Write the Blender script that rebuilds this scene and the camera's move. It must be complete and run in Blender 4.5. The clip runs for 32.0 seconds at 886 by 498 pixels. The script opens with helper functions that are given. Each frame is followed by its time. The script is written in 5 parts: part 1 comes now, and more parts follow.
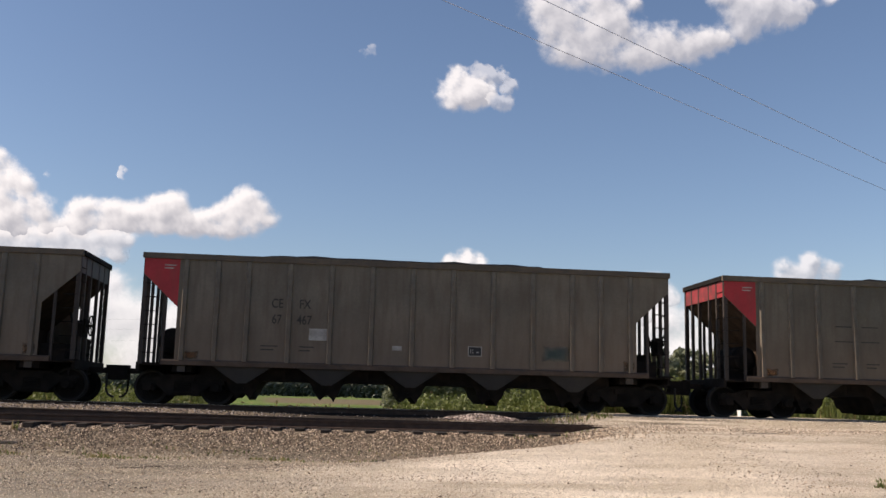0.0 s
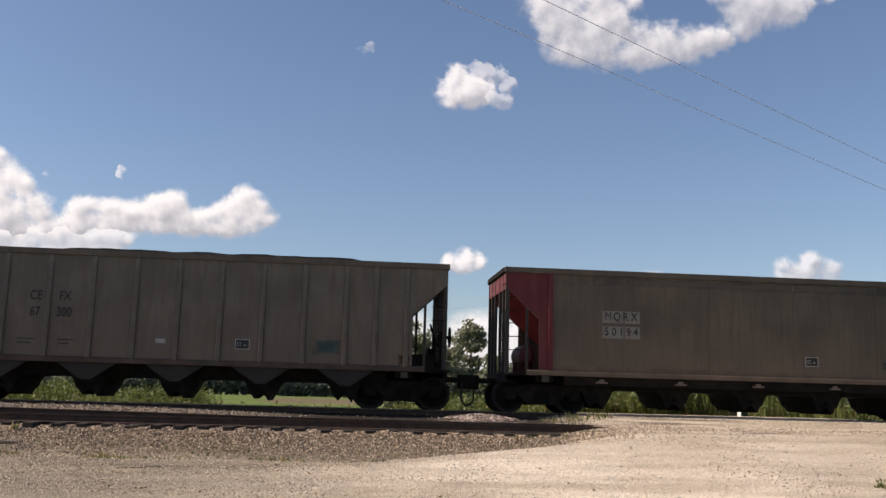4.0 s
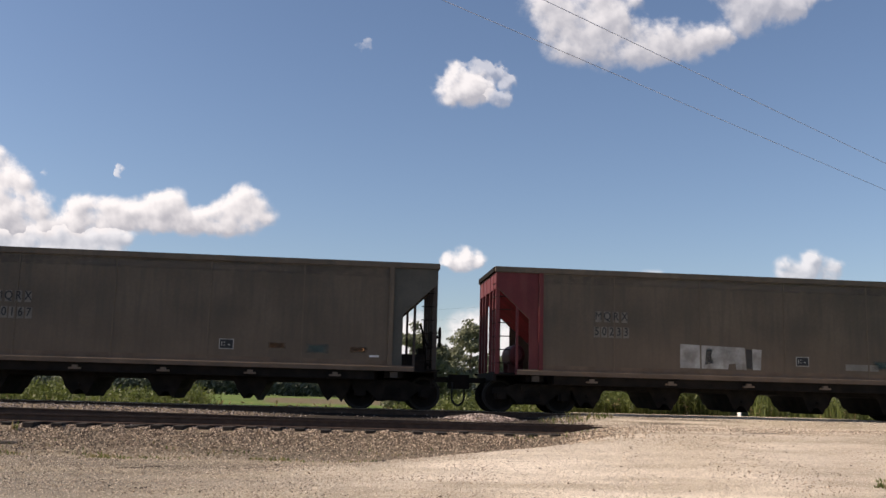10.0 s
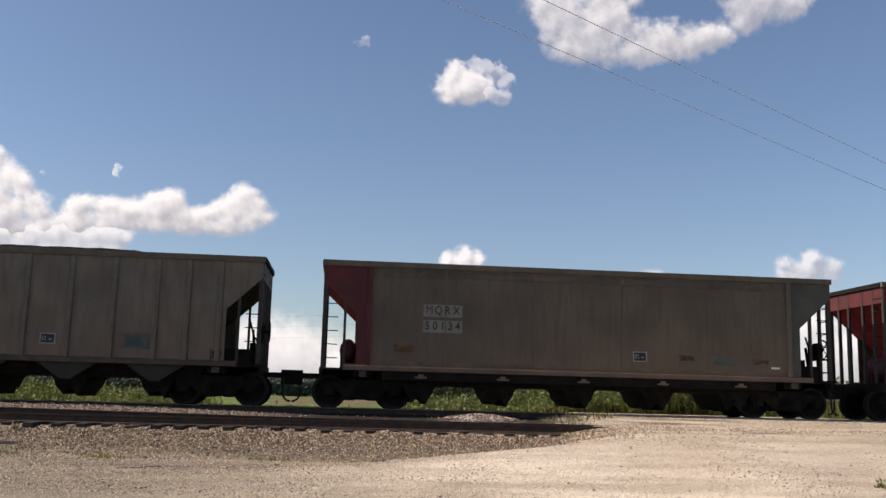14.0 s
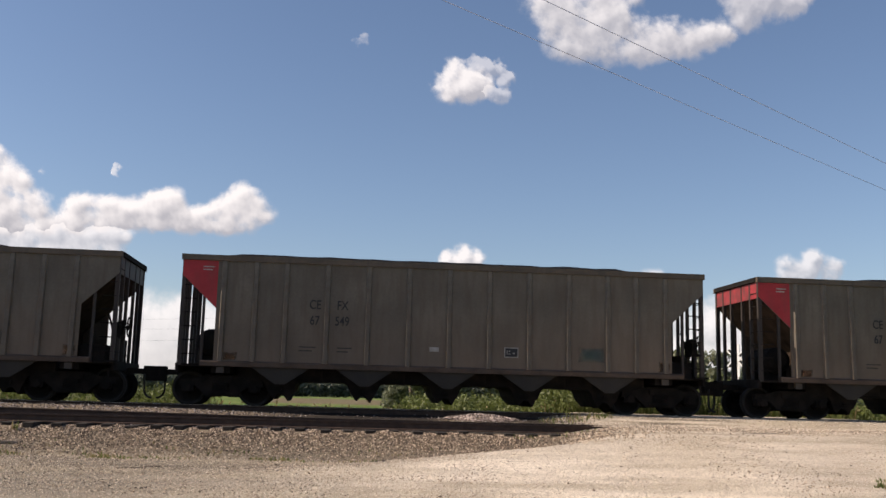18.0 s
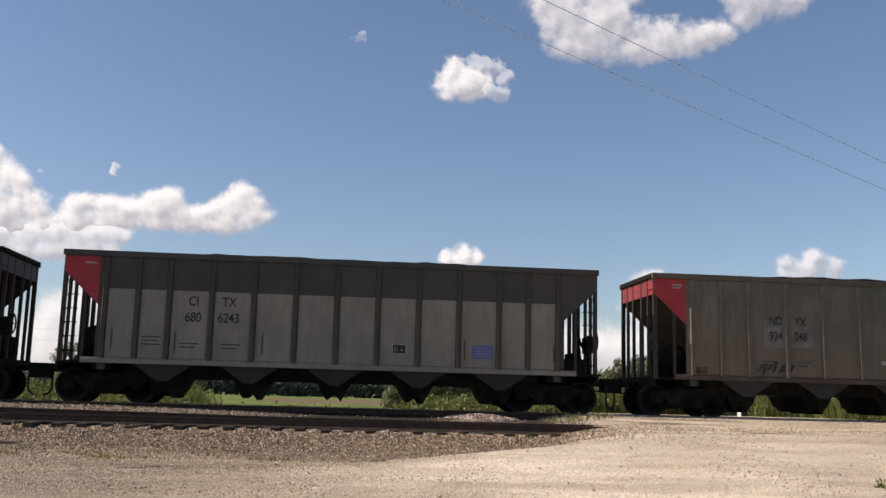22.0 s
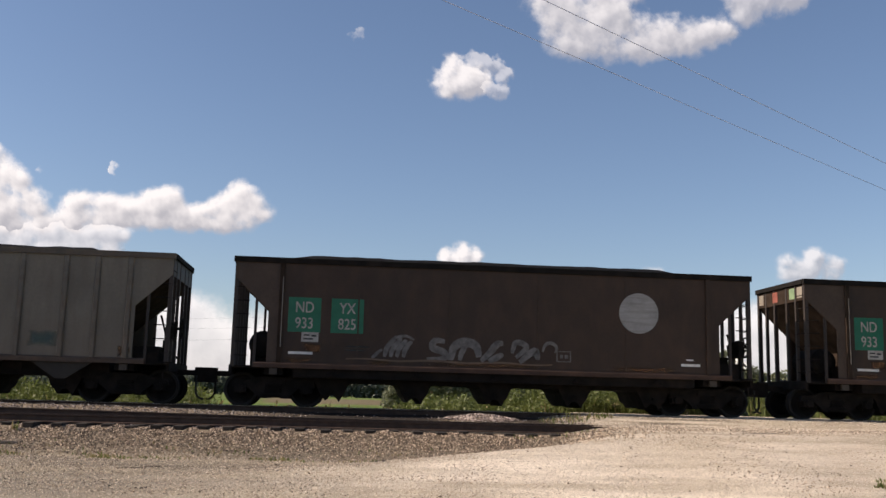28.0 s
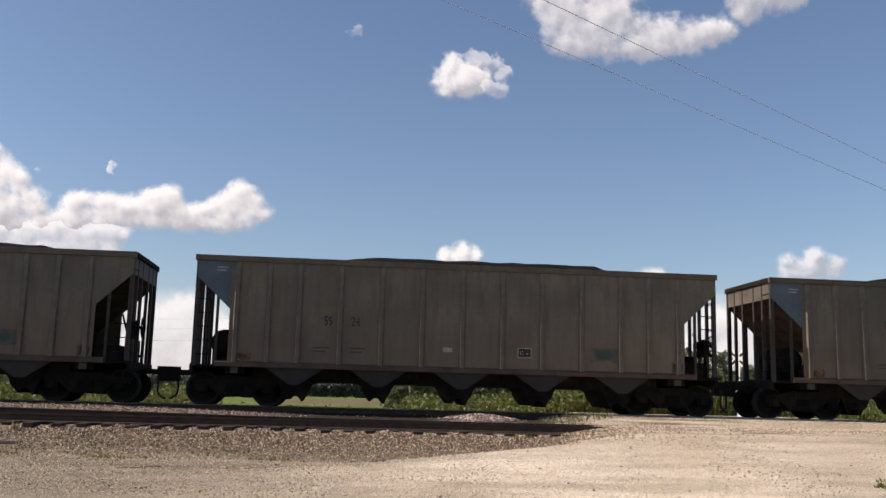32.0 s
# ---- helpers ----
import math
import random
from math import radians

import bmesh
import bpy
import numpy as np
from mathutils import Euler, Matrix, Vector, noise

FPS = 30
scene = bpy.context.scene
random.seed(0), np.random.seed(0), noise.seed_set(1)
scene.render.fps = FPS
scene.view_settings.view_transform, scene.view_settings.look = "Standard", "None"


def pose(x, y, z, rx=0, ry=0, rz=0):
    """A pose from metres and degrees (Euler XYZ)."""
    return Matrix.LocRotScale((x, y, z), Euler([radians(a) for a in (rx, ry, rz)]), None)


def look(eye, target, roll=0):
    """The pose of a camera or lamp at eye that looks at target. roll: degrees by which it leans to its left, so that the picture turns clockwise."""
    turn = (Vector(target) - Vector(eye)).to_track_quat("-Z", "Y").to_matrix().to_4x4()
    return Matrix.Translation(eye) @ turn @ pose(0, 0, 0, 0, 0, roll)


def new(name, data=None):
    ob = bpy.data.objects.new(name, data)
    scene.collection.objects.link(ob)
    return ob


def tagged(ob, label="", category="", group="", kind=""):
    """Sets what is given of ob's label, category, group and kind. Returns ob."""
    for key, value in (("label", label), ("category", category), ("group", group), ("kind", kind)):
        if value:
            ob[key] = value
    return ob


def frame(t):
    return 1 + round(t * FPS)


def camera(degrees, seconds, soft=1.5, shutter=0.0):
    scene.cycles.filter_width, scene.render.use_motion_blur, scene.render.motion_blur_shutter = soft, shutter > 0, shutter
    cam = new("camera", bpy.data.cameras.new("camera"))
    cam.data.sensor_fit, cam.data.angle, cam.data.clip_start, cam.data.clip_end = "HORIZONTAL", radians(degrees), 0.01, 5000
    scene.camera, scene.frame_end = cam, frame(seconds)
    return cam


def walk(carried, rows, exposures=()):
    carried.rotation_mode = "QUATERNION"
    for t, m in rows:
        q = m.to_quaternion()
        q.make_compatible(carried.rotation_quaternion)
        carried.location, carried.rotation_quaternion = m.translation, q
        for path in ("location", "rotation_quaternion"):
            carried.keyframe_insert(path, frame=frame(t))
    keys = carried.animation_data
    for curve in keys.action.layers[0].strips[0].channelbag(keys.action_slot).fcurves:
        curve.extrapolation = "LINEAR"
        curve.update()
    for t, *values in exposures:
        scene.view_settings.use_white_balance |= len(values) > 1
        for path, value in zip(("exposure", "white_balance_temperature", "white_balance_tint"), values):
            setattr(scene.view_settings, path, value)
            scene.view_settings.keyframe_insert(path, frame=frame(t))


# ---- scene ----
# ---------- camera: on a tripod, still for the whole shot ----------
EYE = Vector((0.0, 0.0, 1.35))
YAW, TILT, LEAN = radians(5.908), radians(8.939), 1.494
AIM = Vector((math.sin(YAW) * math.cos(TILT), math.cos(YAW) * math.cos(TILT), math.sin(TILT)))
cam = camera(50.14, 32.0, soft=1.5)
walk(cam, [(0.0, look(EYE, EYE + AIM * 10, LEAN)), (32.0, look(EYE, EYE + AIM * 10, LEAN))],
     exposures=[(0.0, 0.42, 6640, 16), (32.0, 0.42, 6640, 16)])

# ---------- daylight ----------
SUN_EL, SUN_AZ = radians(37), radians(-90)      # azimuth clockwise from +y
world = bpy.data.worlds.new("world")
scene.world = world
world.use_nodes = True
wn, wl = world.node_tree.nodes, world.node_tree.links
sky = wn.new("ShaderNodeTexSky")
sky.sky_type, sky.sun_disc = "NISHITA", False
sky.sun_elevation, sky.sun_rotation = SUN_EL, SUN_AZ
sky.air_density, sky.dust_density, sky.ozone_density = 1.0, 0.65, 2.6
wn["Background"].inputs["Strength"].default_value = 0.0865
wl.new(sky.outputs["Color"], wn["Background"].inputs["Color"])

sun_data = bpy.data.lights.new("sun", "SUN")
sun_data.energy, sun_data.angle, sun_data.color = 5.1, radians(0.55), (1.0, 0.875, 0.70)
SUN_DIR = Vector((math.sin(SUN_AZ) * math.cos(SUN_EL), math.cos(SUN_AZ) * math.cos(SUN_EL), math.sin(SUN_EL)))
sun = new("sun", sun_data)
sun.matrix_world = look(SUN_DIR * 50, (0, 0, 0))

# ---------- materials ----------
def material(name, base, rough=0.7, metal=0.0, dark=0.6, scale=2.0, grain=40.0, bump=0.15, stain=None,
             stain_amount=0.5, stain_scale=(1.0, 1.0, 0.25), spread=0.0, spec=0.35, dust=None, ragged=0.0):
    """A surface with coarse staining, fine grain and relief, in metres of the thing's own space."""
    m = bpy.data.materials.new(name)
    m.use_nodes = True
    n, l = m.node_tree.nodes, m.node_tree.links
    b = n["Principled BSDF"]
    b.inputs["Roughness"].default_value, b.inputs["Metallic"].default_value = rough, metal
    b.inputs["Specular IOR Level"].default_value = spec
    co = n.new("ShaderNodeTexCoord")
    coarse, fine = n.new("ShaderNodeTexNoise"), n.new("ShaderNodeTexNoise")
    coarse.inputs["Scale"].default_value, coarse.inputs["Detail"].default_value = scale, 6
    fine.inputs["Scale"].default_value, fine.inputs["Detail"].default_value = grain, 4
    for t in (coarse, fine):
        l.new(co.outputs["Object"], t.inputs["Vector"])
    ramp = n.new("ShaderNodeMapRange")
    ramp.inputs["From Min"].default_value, ramp.inputs["From Max"].default_value = 0.3, 0.7
    ramp.inputs["To Min"].default_value, ramp.inputs["To Max"].default_value = dark, 1.0
    l.new(coarse.outputs["Fac"], ramp.inputs["Value"])
    ramp2 = n.new("ShaderNodeMapRange")
    ramp2.inputs["From Min"].default_value, ramp2.inputs["From Max"].default_value = 0.3, 0.7
    ramp2.inputs["To Min"].default_value, ramp2.inputs["To Max"].default_value = 0.72 + 0.28 * dark, 1.06
    l.new(fine.outputs["Fac"], ramp2.inputs["Value"])
    mul = n.new("ShaderNodeMath")
    mul.operation = "MULTIPLY"
    l.new(ramp.outputs["Result"], mul.inputs[0])
    l.new(ramp2.outputs["Result"], mul.inputs[1])
    shade = mul.outputs["Value"]
    if spread:
        info = n.new("ShaderNodeObjectInfo")
        rr = n.new("ShaderNodeMapRange")
        rr.inputs["To Min"].default_value, rr.inputs["To Max"].default_value = 1 - spread, 1 + spread
        l.new(info.outputs["Random"], rr.inputs["Value"])
        m2 = n.new("ShaderNodeMath")
        m2.operation = "MULTIPLY"
        l.new(shade, m2.inputs[0])
        l.new(rr.outputs["Result"], m2.inputs[1])
        shade = m2.outputs["Value"]
    mix = n.new("ShaderNodeVectorMath")
    mix.operation = "SCALE"
    mix.inputs[0].default_value = base
    l.new(shade, mix.inputs["Scale"])
    colour = mix.outputs["Vector"]
    if stain:
        sm = n.new("ShaderNodeMapping")
        sm.inputs["Scale"].default_value = stain_scale
        l.new(co.outputs["Object"], sm.inputs["Vector"])
        sn = n.new("ShaderNodeTexNoise")
        sn.inputs["Scale"].default_value, sn.inputs["Detail"].default_value = 2.6, 7
        l.new(sm.outputs["Vector"], sn.inputs["Vector"])
        sr = n.new("ShaderNodeMapRange")
        sr.inputs["From Min"].default_value, sr.inputs["From Max"].default_value = 0.45, 0.72
        sr.inputs["To Max"].default_value = stain_amount
        l.new(sn.outputs["Fac"], sr.inputs["Value"])
        mc = n.new("ShaderNodeMix")
        mc.data_type = "RGBA"
        l.new(sr.outputs["Result"], mc.inputs["Factor"])
        l.new(colour, mc.inputs["A"])
        mc.inputs["B"].default_value = (*stain, 1)
        colour = mc.outputs["Result"]
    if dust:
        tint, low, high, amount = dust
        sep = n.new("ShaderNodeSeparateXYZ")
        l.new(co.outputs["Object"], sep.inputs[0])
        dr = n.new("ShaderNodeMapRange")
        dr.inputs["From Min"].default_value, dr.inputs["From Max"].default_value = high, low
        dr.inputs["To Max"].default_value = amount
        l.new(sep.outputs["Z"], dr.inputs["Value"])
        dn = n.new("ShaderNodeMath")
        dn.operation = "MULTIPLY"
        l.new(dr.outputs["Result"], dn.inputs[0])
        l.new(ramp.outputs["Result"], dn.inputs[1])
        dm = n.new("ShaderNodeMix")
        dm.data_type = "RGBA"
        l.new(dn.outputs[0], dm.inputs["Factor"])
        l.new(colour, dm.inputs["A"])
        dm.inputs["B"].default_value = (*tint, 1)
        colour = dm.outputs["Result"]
    l.new(colour, b.inputs["Base Color"])
    if ragged:
        # worn paint: thins out towards its borders in an uneven way
        def calc(op, p, q):
            k = n.new("ShaderNodeMath")
            k.operation = op
            for i, v in enumerate((p, q)):
                if isinstance(v, float):
                    k.inputs[i].default_value = v
                else:
                    l.new(v, k.inputs[i])
            return k.outputs[0]
        ext = n.new("ShaderNodeSeparateXYZ")
        l.new(co.outputs["Generated"], ext.inputs[0])
        rim = None
        for axis in ("X", "Z"):
            e = calc("MINIMUM", ext.outputs[axis], calc("SUBTRACT", 1.0, ext.outputs[axis]))
            rim = e if rim is None else calc("MINIMUM", rim, e)
        tear = n.new("ShaderNodeTexNoise")
        tear.inputs["Scale"].default_value, tear.inputs["Detail"].default_value = 5.0, 7
        l.new(co.outputs["Object"], tear.inputs["Vector"])
        wear = calc("ADD", rim, calc("MULTIPLY", calc("SUBTRACT", tear.outputs["Fac"], 0.5), 0.45))
        ar = n.new("ShaderNodeMapRange")
        ar.inputs["From Min"].default_value, ar.inputs["From Max"].default_value = 0.0, 0.3
        ar.inputs["To Max"].default_value = ragged
        l.new(wear, ar.inputs["Value"])
        l.new(ar.outputs["Result"], b.inputs["Alpha"])
    if bump:
        bp = n.new("ShaderNodeBump")
        bp.inputs["Strength"].default_value, bp.inputs["Distance"].default_value = bump, 0.02
        l.new(fine.outputs["Fac"], bp.inputs["Height"])
        l.new(bp.outputs["Normal"], b.inputs["Normal"])
    return m


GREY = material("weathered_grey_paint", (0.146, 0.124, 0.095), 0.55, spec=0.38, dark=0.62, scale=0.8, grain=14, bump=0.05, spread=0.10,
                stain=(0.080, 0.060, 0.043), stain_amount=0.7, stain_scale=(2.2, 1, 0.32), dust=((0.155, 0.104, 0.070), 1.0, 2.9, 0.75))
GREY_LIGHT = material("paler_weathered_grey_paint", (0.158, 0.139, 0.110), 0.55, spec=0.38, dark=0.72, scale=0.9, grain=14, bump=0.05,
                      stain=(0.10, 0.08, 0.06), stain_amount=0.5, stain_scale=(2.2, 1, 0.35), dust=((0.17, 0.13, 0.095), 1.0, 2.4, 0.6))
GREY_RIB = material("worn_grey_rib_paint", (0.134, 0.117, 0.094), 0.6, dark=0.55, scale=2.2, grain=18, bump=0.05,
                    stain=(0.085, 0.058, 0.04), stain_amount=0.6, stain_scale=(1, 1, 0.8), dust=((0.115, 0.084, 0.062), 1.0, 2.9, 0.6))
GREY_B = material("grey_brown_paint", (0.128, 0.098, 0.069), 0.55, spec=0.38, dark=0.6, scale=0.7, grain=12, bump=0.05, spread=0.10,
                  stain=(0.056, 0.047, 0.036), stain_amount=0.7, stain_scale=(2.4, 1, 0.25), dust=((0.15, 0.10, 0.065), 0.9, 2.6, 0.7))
GREY_PALE = material("pale_grey_paint", (0.25, 0.222, 0.178), 0.55, dark=0.78, scale=1.2, grain=14, bump=0.04,
                     stain=(0.16, 0.12, 0.095), stain_amount=0.45, stain_scale=(2.5, 1, 0.4))
BROWN = material("brown_paint", (0.043, 0.025, 0.016), 0.6, dark=0.65, scale=0.9, grain=14, bump=0.05,
                 stain=(0.062, 0.033, 0.020), stain_amount=0.5, stain_scale=(1.0, 1, 0.5))
BROWN_OLIVE = material("olive_brown_paint", (0.061, 0.040, 0.0265), 0.6, dark=0.6, scale=0.9, grain=14, bump=0.05,
                       stain=(0.040, 0.024, 0.0175), stain_amount=0.6, stain_scale=(1.8, 1, 0.3), dust=((0.072, 0.034, 0.021), 1.1, 2.0, 0.8))
MAROON = material("maroon_paint", (0.046, 0.0095, 0.013), 0.55, dark=0.7, scale=1.4, grain=16, bump=0.04,
                  stain=(0.026, 0.012, 0.012), stain_amount=0.5)
RED = material("red_paint", (0.40, 0.028, 0.036), 0.5, dark=0.75, scale=2.0, grain=18, bump=0.04,
               stain=(0.16, 0.045, 0.038), stain_amount=0.6)
# end sheet red; its dark streaks paint in the shadows of the posts
RED_END = material("shadow_streaked_red_paint", (0.33, 0.03, 0.036), 0.55, dark=0.5, scale=2.6, grain=18, bump=0.05,
                   stain=(0.075, 0.032, 0.026), stain_amount=0.9, stain_scale=(1.0, 1.6, 0.8))
RED_DULL = material("dull_red_paint", (0.12, 0.017, 0.021), 0.6, dark=0.7, scale=1.6, grain=18, bump=0.05,
                    stain=(0.16, 0.05, 0.045), stain_amount=0.6)
BLUE = material("dull_blue_paint", (0.085, 0.118, 0.15), 0.55, dark=0.7, scale=1.6, grain=18, bump=0.04,
                stain=(0.09, 0.08, 0.07), stain_amount=0.6)
CREAM = material("cream_paint", (0.27, 0.235, 0.19), 0.6, dark=0.7, scale=3, grain=22, bump=0.05,
                 stain=(0.2, 0.12, 0.08), stain_amount=0.6)
END_GREY = material("rust_stained_grey_end_paint", (0.115, 0.100, 0.085), 0.65, dark=0.55, scale=2.4, grain=22, bump=0.05,
                    stain=(0.085, 0.052, 0.036), stain_amount=0.7)
GREEN = material("green_paint", (0.013, 0.14, 0.08), 0.55, dark=0.8, scale=3, grain=20, bump=0.03,
                 stain=(0.03, 0.12, 0.075), stain_amount=0.35)
GREEN_FADED = material("faded_green_paint", (0.075, 0.140, 0.128), 0.6, dark=0.6, scale=3, grain=20, bump=0.03, ragged=0.4)
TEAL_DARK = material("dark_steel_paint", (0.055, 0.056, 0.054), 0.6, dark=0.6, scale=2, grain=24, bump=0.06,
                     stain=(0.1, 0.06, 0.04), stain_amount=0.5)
DARK = material("grimy_black_steel", (0.016, 0.0145, 0.0135), 0.85, dark=0.5, scale=3, grain=30, bump=0.2,
                stain=(0.030, 0.022, 0.018), stain_amount=0.6, stain_scale=(1, 1, 1), spec=0.08)
SLOPE = material("rusty_slope_steel", (0.050, 0.036, 0.028), 0.9, spec=0.03, dark=0.45, scale=2.5, grain=22, bump=0.1,
                 stain=(0.036, 0.025, 0.019), stain_amount=0.7, stain_scale=(1.5, 1.5, 1.5))
SILL = material("rust_streaked_sill", (0.165, 0.112, 0.075), 0.7, dark=0.6, scale=2.0, grain=26, bump=0.1,
                stain=(0.12, 0.09, 0.07), stain_amount=0.7, stain_scale=(1.0, 1, 2.0))
SILL_DULL = material("dull_rusty_sill", (0.115, 0.076, 0.053), 0.75, dark=0.5, scale=2.0, grain=26, bump=0.1,
                     stain=(0.06, 0.045, 0.036), stain_amount=0.7, stain_scale=(0.8, 1, 2.0))
SILL_BROWN = material("rusty_brown_sill", (0.085, 0.046, 0.030), 0.75, dark=0.5, scale=1.6, grain=24, bump=0.1,
                      stain=(0.045, 0.028, 0.022), stain_amount=0.7, stain_scale=(0.8, 1, 2.0))
CORNER_BROWN = material("dusty_light_brown_paint", (0.075, 0.050, 0.036), 0.65, dark=0.6, scale=1.4, grain=18, bump=0.05)
RUST = material("orange_rust", (0.19, 0.095, 0.045), 0.85, dark=0.55, scale=4, grain=30, bump=0.1, ragged=0.6)
WHITE = material("faded_white_paint", (0.72, 0.71, 0.69), 0.55, dark=0.8, scale=4, grain=26, bump=0.03,
                 stain=(0.4, 0.36, 0.33), stain_amount=0.5)
PALE = material("pale_lilac_paint", (0.60, 0.61, 0.66), 0.55, dark=0.82, scale=3, grain=26, bump=0.03,
                stain=(0.42, 0.42, 0.45), stain_amount=0.4)
GRAFFITI = material("thin_white_spray_paint", (0.20, 0.185, 0.175), 0.6, dark=0.35, scale=5, grain=24, bump=0.02)
PLATE_PALE = material("thin_whitewash", (0.40, 0.385, 0.36), 0.6, dark=0.5, scale=3, grain=20, bump=0.03, stain=(0.14, 0.11, 0.09), stain_amount=0.6, stain_scale=(1.5, 1, 1))
PLATE_GREY = material("faded_number_panel", (0.215, 0.195, 0.168), 0.6, dark=0.7, scale=4, grain=26, bump=0.03)
BLACK = material("black_paint", (0.025, 0.025, 0.027), 0.6, dark=0.7, scale=5, grain=30, bump=0.02)
FADED_BLACK = material("faded_black_paint", (0.05, 0.045, 0.042), 0.7, dark=0.6, scale=5, grain=30, bump=0.02)
BLUE_SIGN = material("blue_violet_paint", (0.10, 0.11, 0.30), 0.55, dark=0.8, scale=4, grain=30, bump=0.02)
SMUDGE = material("dark_smudge_paint", (0.09, 0.08, 0.07), 0.7, dark=0.5, scale=6, grain=24, bump=0.02, ragged=0.8)
COAL = material("coal", (0.012, 0.012, 0.0125), 0.85, spec=0.05, dark=0.5, scale=6, grain=35, bump=0.9)
RAIL = material("rusty_rail_steel", (0.085, 0.055, 0.042), 0.7, dark=0.6, scale=6, grain=50, bump=0.15,
                stain=(0.045, 0.033, 0.028), stain_amount=0.7, stain_scale=(1, 1, 1), spec=0.2)
RAIL_TOP = material("worn_rail_head", (0.42, 0.40, 0.38), 0.35, metal=0.9, dark=0.7, scale=3, grain=40, bump=0.03)
TIE = material("creosoted_timber", (0.032, 0.026, 0.022), 0.9, dark=0.5, scale=5, grain=40, bump=0.4, spread=0.35)
BARK = material("grey_bark", (0.11, 0.085, 0.065), 0.9, dark=0.5, scale=8, grain=40, bump=0.6)
POLE_WOOD = material("weathered_pole_wood", (0.12, 0.095, 0.075), 0.9, dark=0.6, scale=4, grain=30, bump=0.4)
TOP_BAND = material("dusty_brown_band", (0.125, 0.105, 0.085), 0.65, dark=0.75, scale=1.4, grain=14, bump=0.04, ragged=0.7)
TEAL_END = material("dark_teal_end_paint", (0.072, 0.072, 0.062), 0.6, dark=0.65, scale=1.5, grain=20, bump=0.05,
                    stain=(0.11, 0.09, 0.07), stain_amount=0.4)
RIB_DARK = material("dark_grey_brown_paint", (0.062, 0.050, 0.040), 0.6, dark=0.6, scale=2, grain=20, bump=0.05)
APRON_GREY = material("dark_grey_apron_paint", (0.031, 0.026, 0.021), 0.65, dark=0.6, scale=1.6, grain=18, bump=0.06,
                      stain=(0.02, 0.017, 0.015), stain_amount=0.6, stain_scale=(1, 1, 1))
BAND_DARK = material("dark_olive_band_paint", (0.066, 0.056, 0.044), 0.6, dark=0.7, scale=0.9, grain=14, bump=0.04,
                     stain=(0.045, 0.036, 0.03), stain_amount=0.5)
RED_DARK = material("smoke_darkened_red_paint", (0.105, 0.017, 0.021), 0.65, dark=0.6, scale=1.6, grain=18, bump=0.05,
                    stain=(0.05, 0.02, 0.018), stain_amount=0.6)
# slope sheets' own red, with their shade put into the colour
RED_SLOPE = material("shaded_red_slope_paint", (0.15, 0.019, 0.025), 0.9, spec=0.03, dark=0.6, scale=1.6, grain=18, bump=0.05,
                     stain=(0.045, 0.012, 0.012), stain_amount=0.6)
POST_DARK = material("dark_post_paint", (0.038, 0.029, 0.025), 0.65, dark=0.6, scale=3, grain=24, bump=0.08,
                     stain=(0.05, 0.03, 0.022), stain_amount=0.4)
PLATE_FAINT = material("faint_number_panel", (0.18, 0.163, 0.14), 0.6, dark=0.6, scale=4, grain=26, bump=0.03)
GREEN_PATCH = material("sun_faded_green_patch", (0.22, 0.31, 0.17), 0.6, dark=0.6, scale=4, grain=24, bump=0.03)
RED_PATCH = material("sun_faded_red_patch", (0.30, 0.09, 0.06), 0.6, dark=0.5, scale=4, grain=24, bump=0.03)
DISC_GREY = material("dusty_grey_disc_paint", (0.30, 0.295, 0.29), 0.6, dark=0.75, scale=3, grain=26, bump=0.03,
                     stain=(0.15, 0.14, 0.13), stain_amount=0.6, stain_scale=(0.5, 1, 5.0))
RIM_STEEL = material("worn_wheel_rim", (0.018, 0.016, 0.014), 0.8, metal=0.0, dark=0.6, scale=6, grain=30, bump=0.05)
LABEL_PAINT = material("worn_white_label", (0.40, 0.38, 0.35), 0.6, dark=0.6, scale=6, grain=30, bump=0.02)
CABLE = material("pale_grey_cable", (0.42, 0.47, 0.60), 0.6, dark=0.8, bump=0)
WIRE = material("dark_wire", (0.05, 0.05, 0.055), 0.6, dark=0.8, bump=0)
RUBBER = material("black_rubber_hose", (0.02, 0.02, 0.02), 0.6, dark=0.8, bump=0.05)
POST_WHITE = material("white_painted_post", (0.82, 0.82, 0.80), 0.5, dark=0.85, scale=6, grain=40, bump=0.05)


